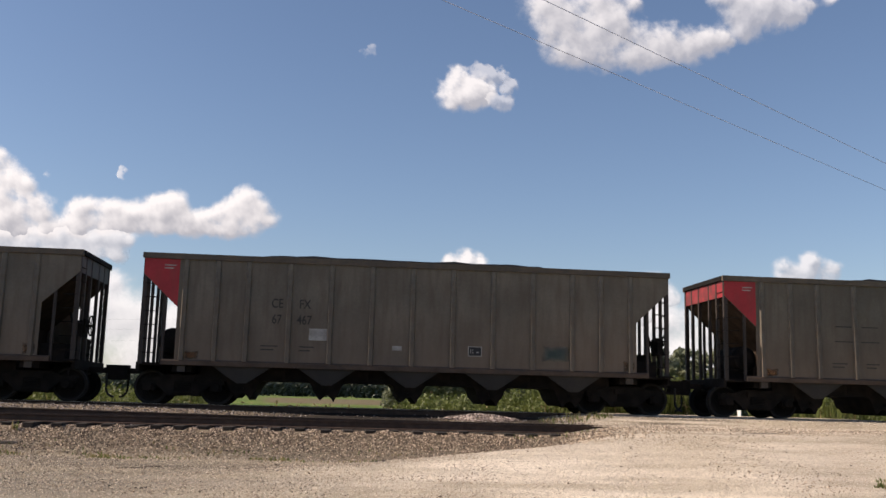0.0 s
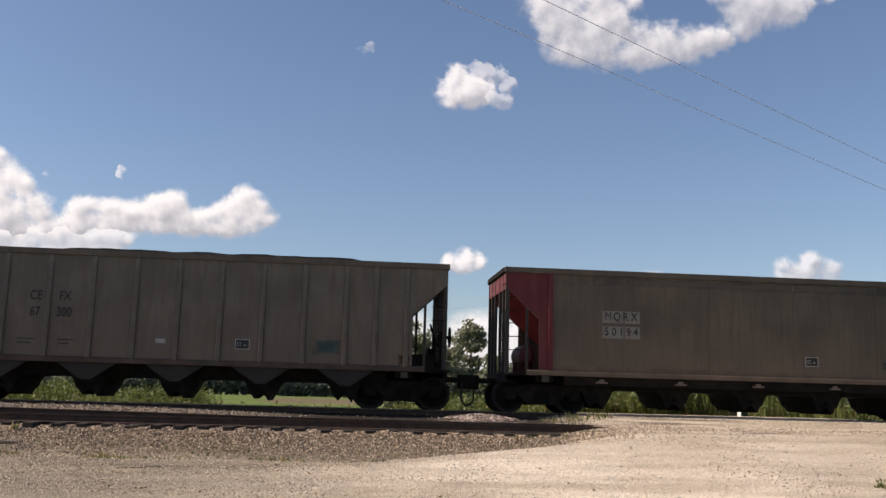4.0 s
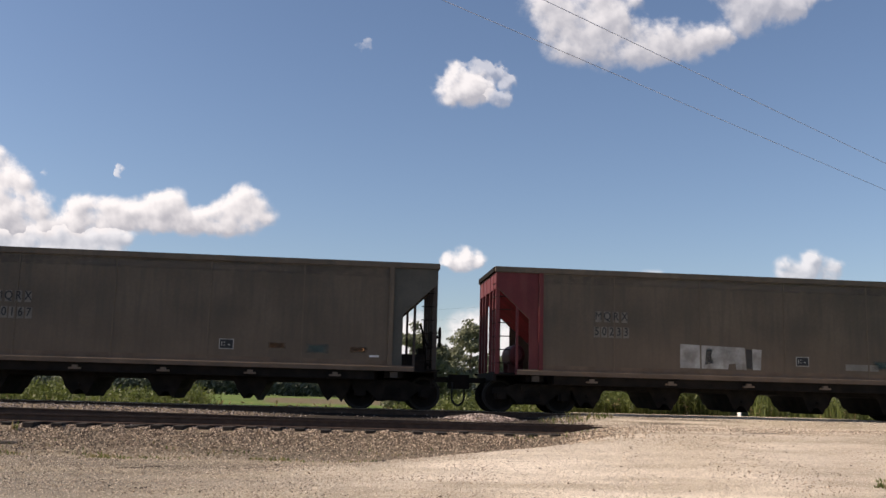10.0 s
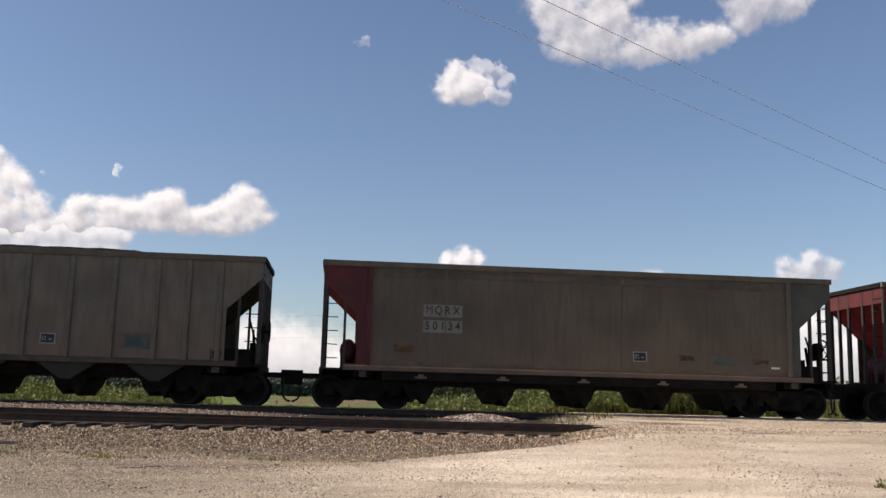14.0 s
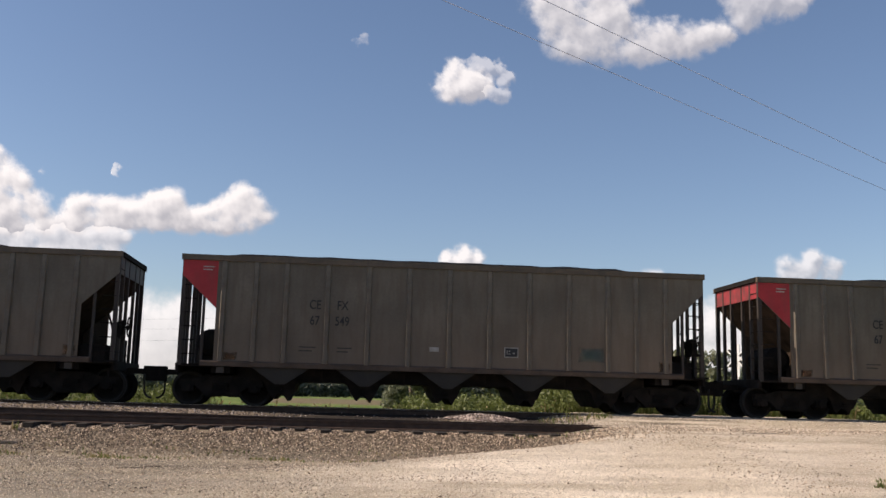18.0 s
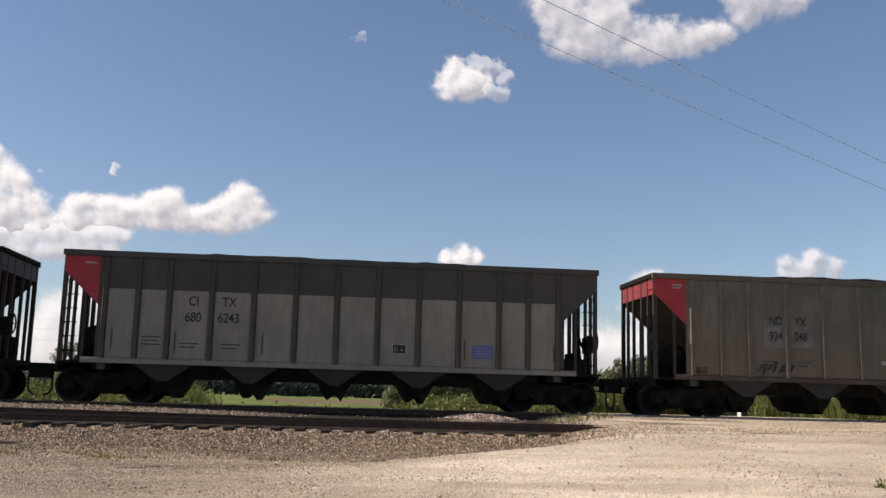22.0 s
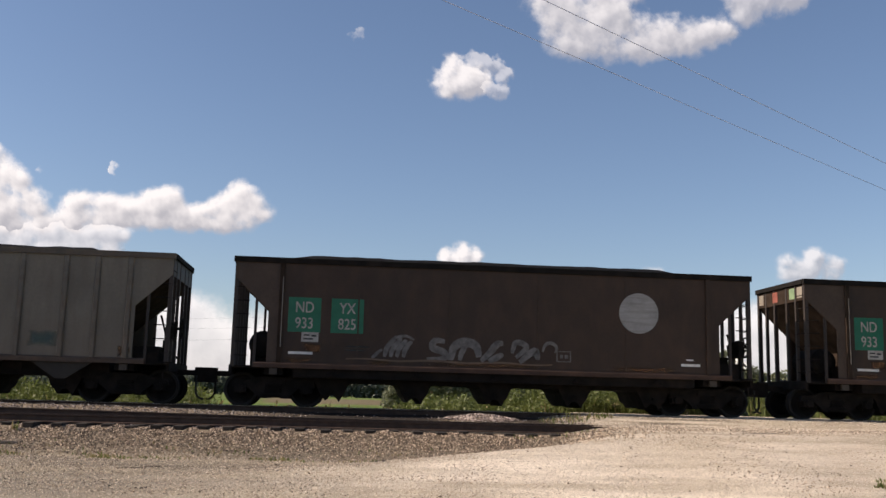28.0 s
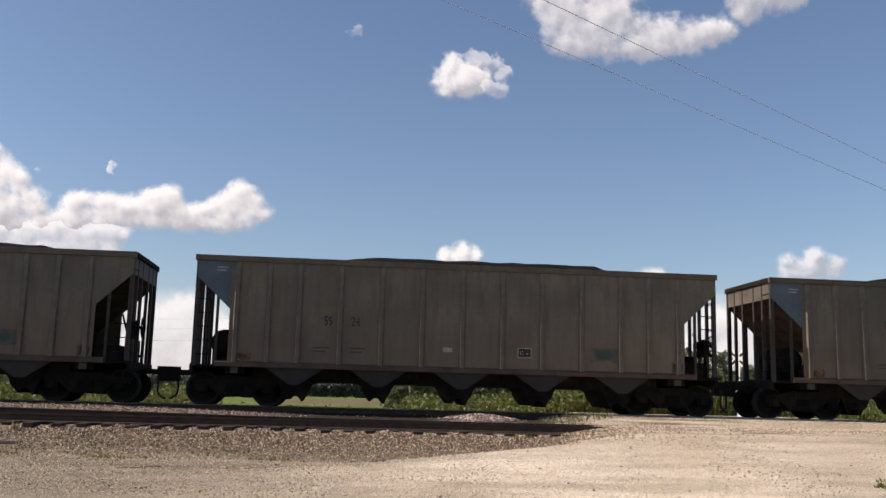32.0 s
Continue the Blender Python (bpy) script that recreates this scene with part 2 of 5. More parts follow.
def leaf_material(name, base, tip):
    m = bpy.data.materials.new(name)
    m.use_nodes = True
    n, l = m.node_tree.nodes, m.node_tree.links
    b = n["Principled BSDF"]
    b.inputs["Roughness"].default_value = 0.6
    geo, co, no = n.new("ShaderNodeNewGeometry"), n.new("ShaderNodeTexCoord"), n.new("ShaderNodeTexNoise")
    no.inputs["Scale"].default_value = 0.9
    l.new(co.outputs["Object"], no.inputs["Vector"])
    add = n.new("ShaderNodeMath")
    add.operation = "ADD"
    half = n.new("ShaderNodeMath")
    half.operation = "MULTIPLY"
    half.inputs[1].default_value = 0.6
    l.new(geo.outputs["Random Per Island"], half.inputs[0])
    l.new(half.outputs[0], add.inputs[0])
    shift = n.new("ShaderNodeMath")
    shift.operation = "SUBTRACT"
    shift.inputs[1].default_value = 0.3
    l.new(no.outputs["Fac"], shift.inputs[0])
    l.new(shift.outputs[0], add.inputs[1])
    mc = n.new("ShaderNodeMix")
    mc.data_type, mc.clamp_factor = "RGBA", True
    mc.inputs["A"].default_value, mc.inputs["B"].default_value = (*base, 1), (*tip, 1)
    l.new(add.outputs[0], mc.inputs["Factor"])
    l.new(mc.outputs["Result"], b.inputs["Base Color"])
    tr = n.new("ShaderNodeBsdfTranslucent")
    l.new(mc.outputs["Result"], tr.inputs["Color"])
    ms = n.new("ShaderNodeMixShader")
    ms.inputs["Fac"].default_value = 0.4
    l.new(b.outputs[0], ms.inputs[1])
    l.new(tr.outputs[0], ms.inputs[2])
    l.new(ms.outputs[0], n["Material Output"].inputs["Surface"])
    return m


WEED = leaf_material("yellow_green_weeds", (0.090, 0.115, 0.028), (0.140, 0.165, 0.044))
DRY = leaf_material("dry_grass", (0.20, 0.16, 0.075), (0.33, 0.27, 0.14))
TREE_LEAF = leaf_material("tree_leaves", (0.115, 0.13, 0.08), (0.24, 0.25, 0.155))
FAR_LEAF = leaf_material("distant_leaves", (0.10, 0.12, 0.095), (0.135, 0.155, 0.12))


# ---------- mesh helpers ----------
def box(bm, x0, x1, y0, y1, z0, z1):
    v = [bm.verts.new((x, y, z)) for x in (x0, x1) for y in (y0, y1) for z in (z0, z1)]
    for f in ((0, 1, 3, 2), (4, 6, 7, 5), (0, 4, 5, 1), (2, 3, 7, 6), (0, 2, 6, 4), (1, 5, 7, 3)):
        bm.faces.new([v[i] for i in f])


def prism(bm, pts, y0, y1):
    """A plate of outline pts in x and z, from y0 to y1."""
    a = [bm.verts.new((x, y0, z)) for x, z in pts]
    b = [bm.verts.new((x, y1, z)) for x, z in pts]
    bm.faces.new(a)
    bm.faces.new(b[::-1])
    for i in range(len(pts)):
        j = (i + 1) % len(pts)
        bm.faces.new((a[j], a[i], b[i], b[j]))


def prism_x(bm, pts, x0, x1):
    """A bar of outline pts in y and z, from x0 to x1."""
    a = [bm.verts.new((x0, y, z)) for y, z in pts]
    b = [bm.verts.new((x1, y, z)) for y, z in pts]
    bm.faces.new(a)
    bm.faces.new(b[::-1])
    for i in range(len(pts)):
        j = (i + 1) % len(pts)
        bm.faces.new((a[j], a[i], b[i], b[j]))


def rod(bm, p, q, r, n=8, r2=None):
    p, q = Vector(p), Vector(q)
    turn = (q - p).to_track_quat("Z", "Y")
    r2 = r if r2 is None else r2
    rings = []
    for c, rad in ((p, r), (q, r2)):
        rings.append([bm.verts.new(c + turn @ Vector((rad * math.cos(2 * math.pi * i / n), rad * math.sin(2 * math.pi * i / n), 0))) for i in range(n)])
    for i in range(n):
        j = (i + 1) % n
        bm.faces.new((rings[0][i], rings[0][j], rings[1][j], rings[1][i]))
    bm.faces.new(rings[0][::-1])
    bm.faces.new(rings[1])


def tube(bm, pts, r, n=6):
    """One bent bar along pts."""
    pts = [Vector(p) for p in pts]
    rings = []
    for i, p in enumerate(pts):
        d = (pts[min(i + 1, len(pts) - 1)] - pts[max(i - 1, 0)]).normalized()
        side = d.cross(Vector((0.31, 0.17, 0.93))).normalized()
        up = side.cross(d)
        rings.append([bm.verts.new(p + r * (math.cos(2 * math.pi * k / n) * side + math.sin(2 * math.pi * k / n) * up)) for k in range(n)])
    for a, b in zip(rings, rings[1:]):
        for k in range(n):
            j = (k + 1) % n
            bm.faces.new((a[k], a[j], b[j], b[k]))
    bm.faces.new(rings[0][::-1])
    bm.faces.new(rings[-1])


def to_mesh(name, bm, mat, smooth=False):
    bmesh.ops.recalc_face_normals(bm, faces=bm.faces[:])
    me = bpy.data.meshes.new(name)
    bm.to_mesh(me)
    bm.free()
    me.materials.append(mat)
    if smooth:
        for p in me.polygons:
            p.use_smooth = True
    return me


def put(name, me, parent=None, at=(0, 0, 0), turn=0.0, label=""):
    ob = new(name, me)
    ob.location = at
    ob.rotation_euler = (0, 0, turn)
    if parent:
        ob.parent = parent
    if label:
        ob["label"] = label
    return ob


def part(name, bm, mat, parent, label="", smooth=False):
    return put(name, to_mesh(name, bm, mat, smooth), parent, label=label)


CACHE = {}


def shared(key, make, mat, smooth=False):
    """One mesh for alike pieces: make(bm) fills it the first time."""
    k = (key, mat.name)
    if k not in CACHE:
        bm = bmesh.new()
        make(bm)
        CACHE[k] = to_mesh(key, bm, mat, smooth)
    return CACHE[k]


# ---------- the ground: one sheet to the horizon ----------
RAIL_Z, TRACK_Y = 1.00, 27.55          # the train's track
SIDING_Z, SIDING_Y = 0.77, 23.20       # the nearer track


HEAP = (3.72, 25.1)                     # crushed rock dumped between the tracks


def smooth01(a, b, v):
    t = min(1.0, max(0.0, (v - a) / (b - a)))
    return t * t * (3 - 2 * t)


def road_left(y):
    """The crossing's edge on the left: flares out towards the camera."""
    return 5.0 - 6.5 * smooth01(21.8, 15.2, y) if y < 21.8 else 5.0 + 0.12 * max(0.0, y - 21.8)


def ground_z(x, y):
    bed = 0.52 * smooth01(20.35, 21.98, y) + 0.21 * smooth01(23.7, 24.35, y) + 0.07 * smooth01(24.5, 25.2, y) + 0.06 * smooth01(26.0, 26.6, y) - 0.48 * smooth01(29.2, 31.5, y)
    field = -0.45 * smooth01(37, 46, y)
    lump = 0.03 * noise.noise((x * 0.35, y * 0.35, 0)) + 0.012 * noise.noise((x * 1.7, y * 1.7, 4))
    z = bed + field + (lump if y < 21 or y > 31 else lump * 0.5)
    z += 0.14 * smooth01(2.0, -7.0, x) * smooth01(23.75, 24.6, y) * (1 - smooth01(25.3, 26.1, y))
    z += 0.075 * max(0.0, noise.noise((x * 1.3, y * 0.5, 51)) + 0.1) * smooth01(21.3, 21.8, y) * (1 - smooth01(22.25, 22.5, y)) * (1 - smooth01(2.0, 4.0, x))
    ramp = 0.766 * smooth01(12.5, 21.9, y) + 0.235 * smooth01(24.1, 26.4, y) - 1.0 * smooth01(30.5, 46.0, y)
    ramp += 0.035 * noise.noise((x * 0.5, y * 0.3, 7)) * (1 - smooth01(20.0, 21.5, y))
    k = smooth01(road_left(y) - 0.5 - 2.0 * (1 - smooth01(18.5, 21.5, y)), road_left(y) + 3.6 - 2.0 * smooth01(18.5, 21.5, y), x) * (1 - smooth01(16.5, 19.0, x))
    z = z * (1 - k) + (ramp + lump * (0.6 if y < 21 else 0.12)) * k
    z += 0.14 * math.exp(-((x - HEAP[0]) / 0.75) ** 2 - ((y - HEAP[1]) / 0.42) ** 2)
    return z


def dark_and_shade_at(x, y, wob=0.0):
    """Blackened low ground between the tracks, with the train's shadow painted in."""
    # the strip along the main rail paints the train's shadow on the ballast
    span = max(smooth01(-3.4, -0.2, x + 1.5 * wob), 0.9 * smooth01(24.95, 25.4, y + 0.5 * wob + 0.06 * min(0.0, x + 4.0))) * (1 - smooth01(5.3, 6.3, x + wob))
    return span * smooth01(22.2, 22.8, y) * (1 - smooth01(27.4, 28.2, y)) * (1 - math.exp(-((x - HEAP[0]) / 1.0) ** 4 - ((y - HEAP[1]) / 0.9) ** 4))


def ground_material():
    m = bpy.data.materials.new("gravel_and_soil")
    m.use_nodes = True
    n, l = m.node_tree.nodes, m.node_tree.links
    b = n["Principled BSDF"]
    b.inputs["Roughness"].default_value = 0.95
    b.inputs["Specular IOR Level"].default_value = 0.15
    co = n.new("ShaderNodeTexCoord")

    def tex(scale, detail=6, stretch=None):
        t = n.new("ShaderNodeTexNoise")
        t.inputs["Scale"].default_value, t.inputs["Detail"].default_value = scale, detail
        if stretch:
            mp = n.new("ShaderNodeMapping")
            mp.inputs["Scale"].default_value = stretch
            l.new(co.outputs["Object"], mp.inputs["Vector"])
            l.new(mp.outputs["Vector"], t.inputs["Vector"])
        else:
            l.new(co.outputs["Object"], t.inputs["Vector"])
        return t.outputs["Fac"]

    def span(v, a, b_, c=0.0, d=1.0):
        r = n.new("ShaderNodeMapRange")
        for k, val in zip(("From Min", "From Max", "To Min", "To Max"), (a, b_, c, d)):
            r.inputs[k].default_value = val
        l.new(v, r.inputs["Value"])
        return r.outputs["Result"]

    def mixed(f, a, b_):
        mc = n.new("ShaderNodeMix")
        mc.data_type = "RGBA"
        l.new(f, mc.inputs["Factor"])
        for k, v in (("A", a), ("B", b_)):
            if isinstance(v, tuple):
                mc.inputs[k].default_value = (*v, 1)
            else:
                l.new(v, mc.inputs[k])
        return mc.outputs["Result"]

    def by(name):
        a = n.new("ShaderNodeAttribute")
        a.attribute_name = name
        return a.outputs["Fac"]

    pebble = n.new("ShaderNodeTexVoronoi")
    pebble.inputs["Scale"].default_value = 48
    l.new(co.outputs["Object"], pebble.inputs["Vector"])
    road = mixed(span(tex(0.45, 6, (0.5, 1.9, 1)), 0.38, 0.62), (0.55, 0.470, 0.360), (0.90, 0.795, 0.660))
    lane = mixed(span(tex(0.42, 6, (0.4, 1.9, 1)), 0.38, 0.62), (0.095, 0.082, 0.060), (0.282, 0.238, 0.168))
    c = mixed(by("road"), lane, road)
    c = mixed(span(pebble.outputs["Distance"], 0.0, 0.5, 0.35, 0.0), c, (0.50, 0.45, 0.40))
    c = mixed(span(tex(2.2, 8, (0.6, 1.5, 1)), 0.52, 0.72, 0, 0.28), c, (0.24, 0.185, 0.13))
    c = mixed(span(tex(11, 8), 0.53, 0.74, 0, 0.20), c, (0.18, 0.14, 0.10))
    c = mixed(span(tex(52, 3), 0.46, 0.66, 0, 0.44), c, (0.18, 0.14, 0.10))
    c = mixed(span(tex(44, 3), 0.54, 0.68, 0, 0.60), c, (0.62, 0.55, 0.47))
    stone = mixed(span(tex(60, 3), 0.35, 0.65), (0.11, 0.085, 0.062), (0.30, 0.24, 0.176))
    c = mixed(by("mud"), c, (0.085, 0.065, 0.05))
    c = mixed(by("ballast"), c, stone)
    # black ground, including the shadow of the train as painted colour
    c = mixed(by("dark_and_shade"), c, (0.020, 0.017, 0.016))
    grass = mixed(span(tex(0.045, 6, (0.25, 1, 1)), 0.40, 0.60), (0.085, 0.135, 0.028), (0.15, 0.185, 0.05))
    grass = mixed(span(tex(3.0, 6), 0.4, 0.7, 0, 0.5), grass, (0.06, 0.085, 0.02))
    grass = mixed(by("stubble"), grass, mixed(span(tex(0.5, 6, (0.3, 1, 1)), 0.35, 0.65), (0.115, 0.09, 0.052), (0.165, 0.132, 0.078)))
    c = mixed(by("grass"), c, grass)
    l.new(c, b.inputs["Base Color"])
    bp = n.new("ShaderNodeBump")
    bp.inputs["Strength"].default_value, bp.inputs["Distance"].default_value = 1.0, 0.04
    l.new(tex(38, 5), bp.inputs["Height"])
    bp2 = n.new("ShaderNodeBump")
    bp2.inputs["Strength"].default_value, bp2.inputs["Distance"].default_value = 0.6, 0.08
    l.new(tex(6, 5), bp2.inputs["Height"])
    l.new(bp.outputs["Normal"], bp2.inputs["Normal"])
    l.new(bp2.outputs["Normal"], b.inputs["Normal"])
    return m


def build_ground():
    def steps(stops):
        out = []
        for a, b, d in stops:
            k = max(1, round((b - a) / d))
            out += [a + (b - a) * i / k for i in range(k)]
        return out + [stops[-1][1]]
    xs = steps([(-4500, -500, 800), (-500, -60, 20), (-60, -14, 2.0), (-14, 20, 0.2), (20, 60, 2.0), (60, 500, 20), (500, 4500, 800)])
    ys = steps([(-4500, -300, 800), (-300, -20, 40), (-20, 9, 2.5), (9, 32, 0.16), (32, 60, 1.0), (60, 360, 10), (360, 4500, 230)])
    verts = [(x, y, ground_z(x, y)) for y in ys for x in xs]
    w = len(xs)
    faces = [(j * w + i, j * w + i + 1, (j + 1) * w + i + 1, (j + 1) * w + i) for j in range(len(ys) - 1) for i in range(w - 1)]
    me = bpy.data.meshes.new("ground")
    me.from_pydata(verts, [], faces)
    me.materials.append(ground_material())
    road, ballast, grass, stubble, mud, dark_and_shade = ([0.0] * len(verts) for _ in range(6))
    for i, (x, y, z) in enumerate(verts):
        wob = 0.5 * noise.noise((x * 0.8, y * 0.8, 9)) + 0.25 * noise.noise((x * 3, y * 3, 5))
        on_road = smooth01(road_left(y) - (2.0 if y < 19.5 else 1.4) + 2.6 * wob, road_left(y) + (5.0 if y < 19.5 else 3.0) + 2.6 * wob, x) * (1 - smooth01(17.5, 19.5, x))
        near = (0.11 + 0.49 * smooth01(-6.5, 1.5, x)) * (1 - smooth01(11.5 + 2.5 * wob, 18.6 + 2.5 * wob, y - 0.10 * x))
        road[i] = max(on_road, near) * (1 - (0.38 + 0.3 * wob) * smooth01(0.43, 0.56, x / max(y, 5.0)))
        rut = max(math.exp(-((y - q) / 0.75) ** 2) for q in (21.6, 23.6, 26.2))
        rut = max(rut, 0.8 * math.exp(-((y - 20.6 - 0.02 * x + 0.3 * noise.noise((x * 0.4, 0, 2))) / 0.35) ** 2))
        mud[i] = 0.9 * on_road * rut * smooth01(-0.05, 0.35, noise.noise((x * 0.45, y * 1.6, 3))) * (1 - smooth01(30, 31, y))
        streak = smooth01(-0.02, 0.12, noise.noise((x * 0.33, y * 2.6, 31))) * smooth01(20.0, 20.6, y) * (1 - smooth01(26.4, 27.4, y))
        mud[i] = max(0.5 * mud[i], 0.85 * on_road * streak * smooth01(5.0, 10.0, x + 3 * wob) * smooth01(-0.25, 0.15, noise.noise((x * 0.2, y * 0.5, 44))))
        dark_and_shade[i] = 0.93 * dark_and_shade_at(x, y, wob)
        edge = road_left(y) + 0.9 if y > 18 else 30
        ballast[i] = smooth01(20.0, 21.6, y + wob * 1.4) * (1 - smooth01(29.6, 30.6, y + wob)) * (1 - smooth01(edge - 1.7, edge + 0.7, x + 1.6 * wob))
        grass[i] = smooth01(30.2, 31.4, y + wob) * (1 - on_road * (1 - smooth01(36, 60, y)))
        if x > 18:
            grass[i] = max(grass[i], smooth01(18.5, 20, x + wob))
        stubble[i] = smooth01(150, 162, y) * (1 - smooth01(330, 350, y)) * smooth01(-0.085, -0.07, x / y) * (1 - smooth01(0.045, 0.06, x / y))
    for name, data in (("road", road), ("ballast", ballast), ("grass", grass), ("stubble", stubble), ("mud", mud), ("dark_and_shade", dark_and_shade)):
        me.attributes.new(name, "FLOAT", "POINT").data.foreach_set("value", data)
    for p in me.polygons:
        p.use_smooth = True
    return tagged(new("ground", me), "pale tan gravel yard rising to the track, green fields beyond", "ground", kind="structure")


ground = build_ground()


# ---------- tracks ----------
def rail_profile(y, z):
    return [(y - 0.075, z - 0.18), (y + 0.075, z - 0.18), (y + 0.075, z - 0.165), (y + 0.012, z - 0.145), (y + 0.012, z - 0.045),
            (y + 0.036, z - 0.032), (y + 0.036, z), (y - 0.036, z), (y - 0.036, z - 0.032), (y - 0.012, z - 0.045), (y - 0.012, z - 0.145), (y - 0.075, z - 0.165)]


def swept(bm, outline, lift):
    """A long bar of outline in y and z along x, raised by lift(x)."""
    stations = [-180.0] + [-26.0 + 2.0 * i for i in range(27)] + [180.0]
    rings = [[bm.verts.new((x, y, z + lift(x))) for y, z in outline] for x in stations]
    for a, b in zip(rings, rings[1:]):
        for i in range(len(outline)):
            j = (i + 1) % len(outline)
            bm.faces.new((a[i], a[j], b[j], b[i]))
    bm.faces.new(rings[0])
    bm.faces.new(rings[-1][::-1])


def build_track(y, z, label, head, left_rise=0.0):
    track = tagged(new("railway_track"), label, "track", group="railway tracks", kind="structure")
    track.location = (0, y, z)
    for s in (-0.7535, 0.7535):
        # far rail raised on the left to fit the camera's view
        def lift(x):
            return left_rise * smooth01(2.0, -11.0, x) if s > 0 else 0.0
        bm = bmesh.new()
        swept(bm, rail_profile(s, 0), lift)
        part("rail", bm, RAIL, track, "rusty steel rail")
        bm = bmesh.new()
        swept(bm, [(s - 0.030, 0.0005), (s + 0.030, 0.0005), (s + 0.030, 0.004), (s - 0.030, 0.004)], lift)
        part("rail_head", bm, head, track)
    return track


train_track = build_track(TRACK_Y, RAIL_Z, "main railway track with polished rail heads on stone ballast", RAIL_TOP)
siding_track = build_track(SIDING_Y, SIDING_Z, "rusty siding track on weathered timber ties in ballast", RAIL, 0.11)


def build_ties():
    rng = random.Random(4)
    for track, z in ((siding_track, SIDING_Z), (train_track, RAIL_Z)):
        def tie(bm):
            box(bm, -0.115, 0.115, -1.36, 1.36, -0.178, 0.0)
            bmesh.ops.bevel(bm, geom=bm.edges[:], offset=0.012, segments=1, affect="EDGES")
        me = shared("tie", tie, TIE)
        x = -30.0
        while x < 30.0:
            if not (x > 6.2 and x < 17.5):
                put("tie", me, track, (x + rng.uniform(-0.03, 0.03), rng.uniform(-0.10, 0.08), -0.176 + rng.uniform(-0.03, 0.012)),
                    rng.uniform(-0.015, 0.015))
            x += 0.53


build_ties()
# ---------- the coal train ----------
PITCH = 16.18                   # from coupler to coupler
HALF, SIDE, TOP = 7.28, 1.575, 4.03
END_IN = 0.95                   # how far the body stands in from its ends below the slope


GONE = (0.0, 10.47, 20.94, 31.6, 42.23, 52.87, 63.56, 74.25, 84.92, 95.84, 106.67, 117.47, 128.53, 139.46, 150.44, 161.56, 172.69,
        183.84, 195.18, 206.46, 217.75, 229.12, 240.63, 252.02, 263.52, 275.07, 286.65, 298.27, 309.84, 321.72, 333.45, 345.34, 357.35)


def travel(t):
    """Metres that the train has gone at t seconds; it gathers speed."""
    return GONE[int(t)] + (t - int(t)) * (GONE[min(32, int(t) + 1)] - GONE[int(t)])


def text_mesh(body, size, mat):
    k = ("text", body, size, mat.name)
    if k not in CACHE:
        cu = bpy.data.curves.new("marking", "FONT")
        cu.body, cu.size, cu.extrude, cu.align_x, cu.align_y = body, size, 0.002, "CENTER", "CENTER"
        cu.offset = 0.0 if "M" in body else 0.004
        tmp = new("marking", cu)
        dg = bpy.context.evaluated_depsgraph_get()
        me = bpy.data.meshes.new_from_object(tmp.evaluated_get(dg))
        bpy.data.objects.remove(tmp)
        bpy.data.curves.remove(cu)
        me.materials.clear()
        me.materials.append(mat)
        CACHE[k] = me
    return CACHE[k]


def marking(car, body, x, z, size, mat, y=None, wide=1.0):
    ob = put("marking", text_mesh(body, size, mat), car, (x, -SIDE - 0.012 if y is None else y, z))
    ob.rotation_euler = (math.pi / 2, 0, 0)
    ob.scale = (wide, 1, 1)
    return ob


def patch(car, name, x0, x1, z0, z1, mat, y=None, label=""):
    bm = bmesh.new()
    yy = -SIDE - 0.006 if y is None else y
    box(bm, x0, x1, yy, yy + 0.005, z0, z1)
    return part(name, bm, mat, car, label)


def prism_patch(car, name, pts, mat, label="", y=None):
    """A painted patch of any outline."""
    bm = bmesh.new()
    yy = -SIDE - 0.006 if y is None else y
    prism(bm, pts, yy, yy + 0.004)
    return part(name, bm, mat, car, label)


def disc(car, x, z, r, mat, label):
    bm = bmesh.new()
    rod(bm, (x, -SIDE - 0.001, z), (x, -SIDE - 0.016, z), r, 48)
    return part("emblem_disc", bm, mat, car, label)


def side_outline(inset=0.0):
    e = HALF - inset
    return [(-e, TOP - 0.08), (e, TOP - 0.08), (e, TOP - 0.58), (HALF - END_IN, TOP - 1.45), (HALF - END_IN, 1.10),
            (-HALF + END_IN, 1.10), (-HALF + END_IN, TOP - 1.45), (-e, TOP - 0.58)]


def wheelset(bm):
    for s in (-0.72, 0.72):
        o = 1 if s > 0 else -1
        prof = [(0.0, 0.12), (0.13, 0.12), (0.16, 0.02), (0.34, 0.035), (0.39, 0.07), (0.455, 0.07), (0.455, -0.055), (0.485, -0.07), (0.475, -0.10), (0.36, -0.09), (0.34, -0.03), (0.14, -0.05), (0.0, -0.05)]
        n, rings = 28, []
        for r, d in prof:
            if r == 0.0:
                rings.append([bm.verts.new((0, s + o * d, 0))])
            else:
                rings.append([bm.verts.new((r * math.cos(2 * math.pi * i / n), s + o * d, r * math.sin(2 * math.pi * i / n))) for i in range(n)])
        for a, b in zip(rings, rings[1:]):
            for i in range(n):
                j = (i + 1) % n
                if len(a) == 1:
                    bm.faces.new((a[0], b[i], b[j]))
                elif len(b) == 1:
                    bm.faces.new((a[i], b[0], a[j]))
                else:
                    bm.faces.new((a[i], b[i], b[j], a[j]))
    rod(bm, (0, -1.12, 0), (0, 1.12, 0), 0.075, 10)


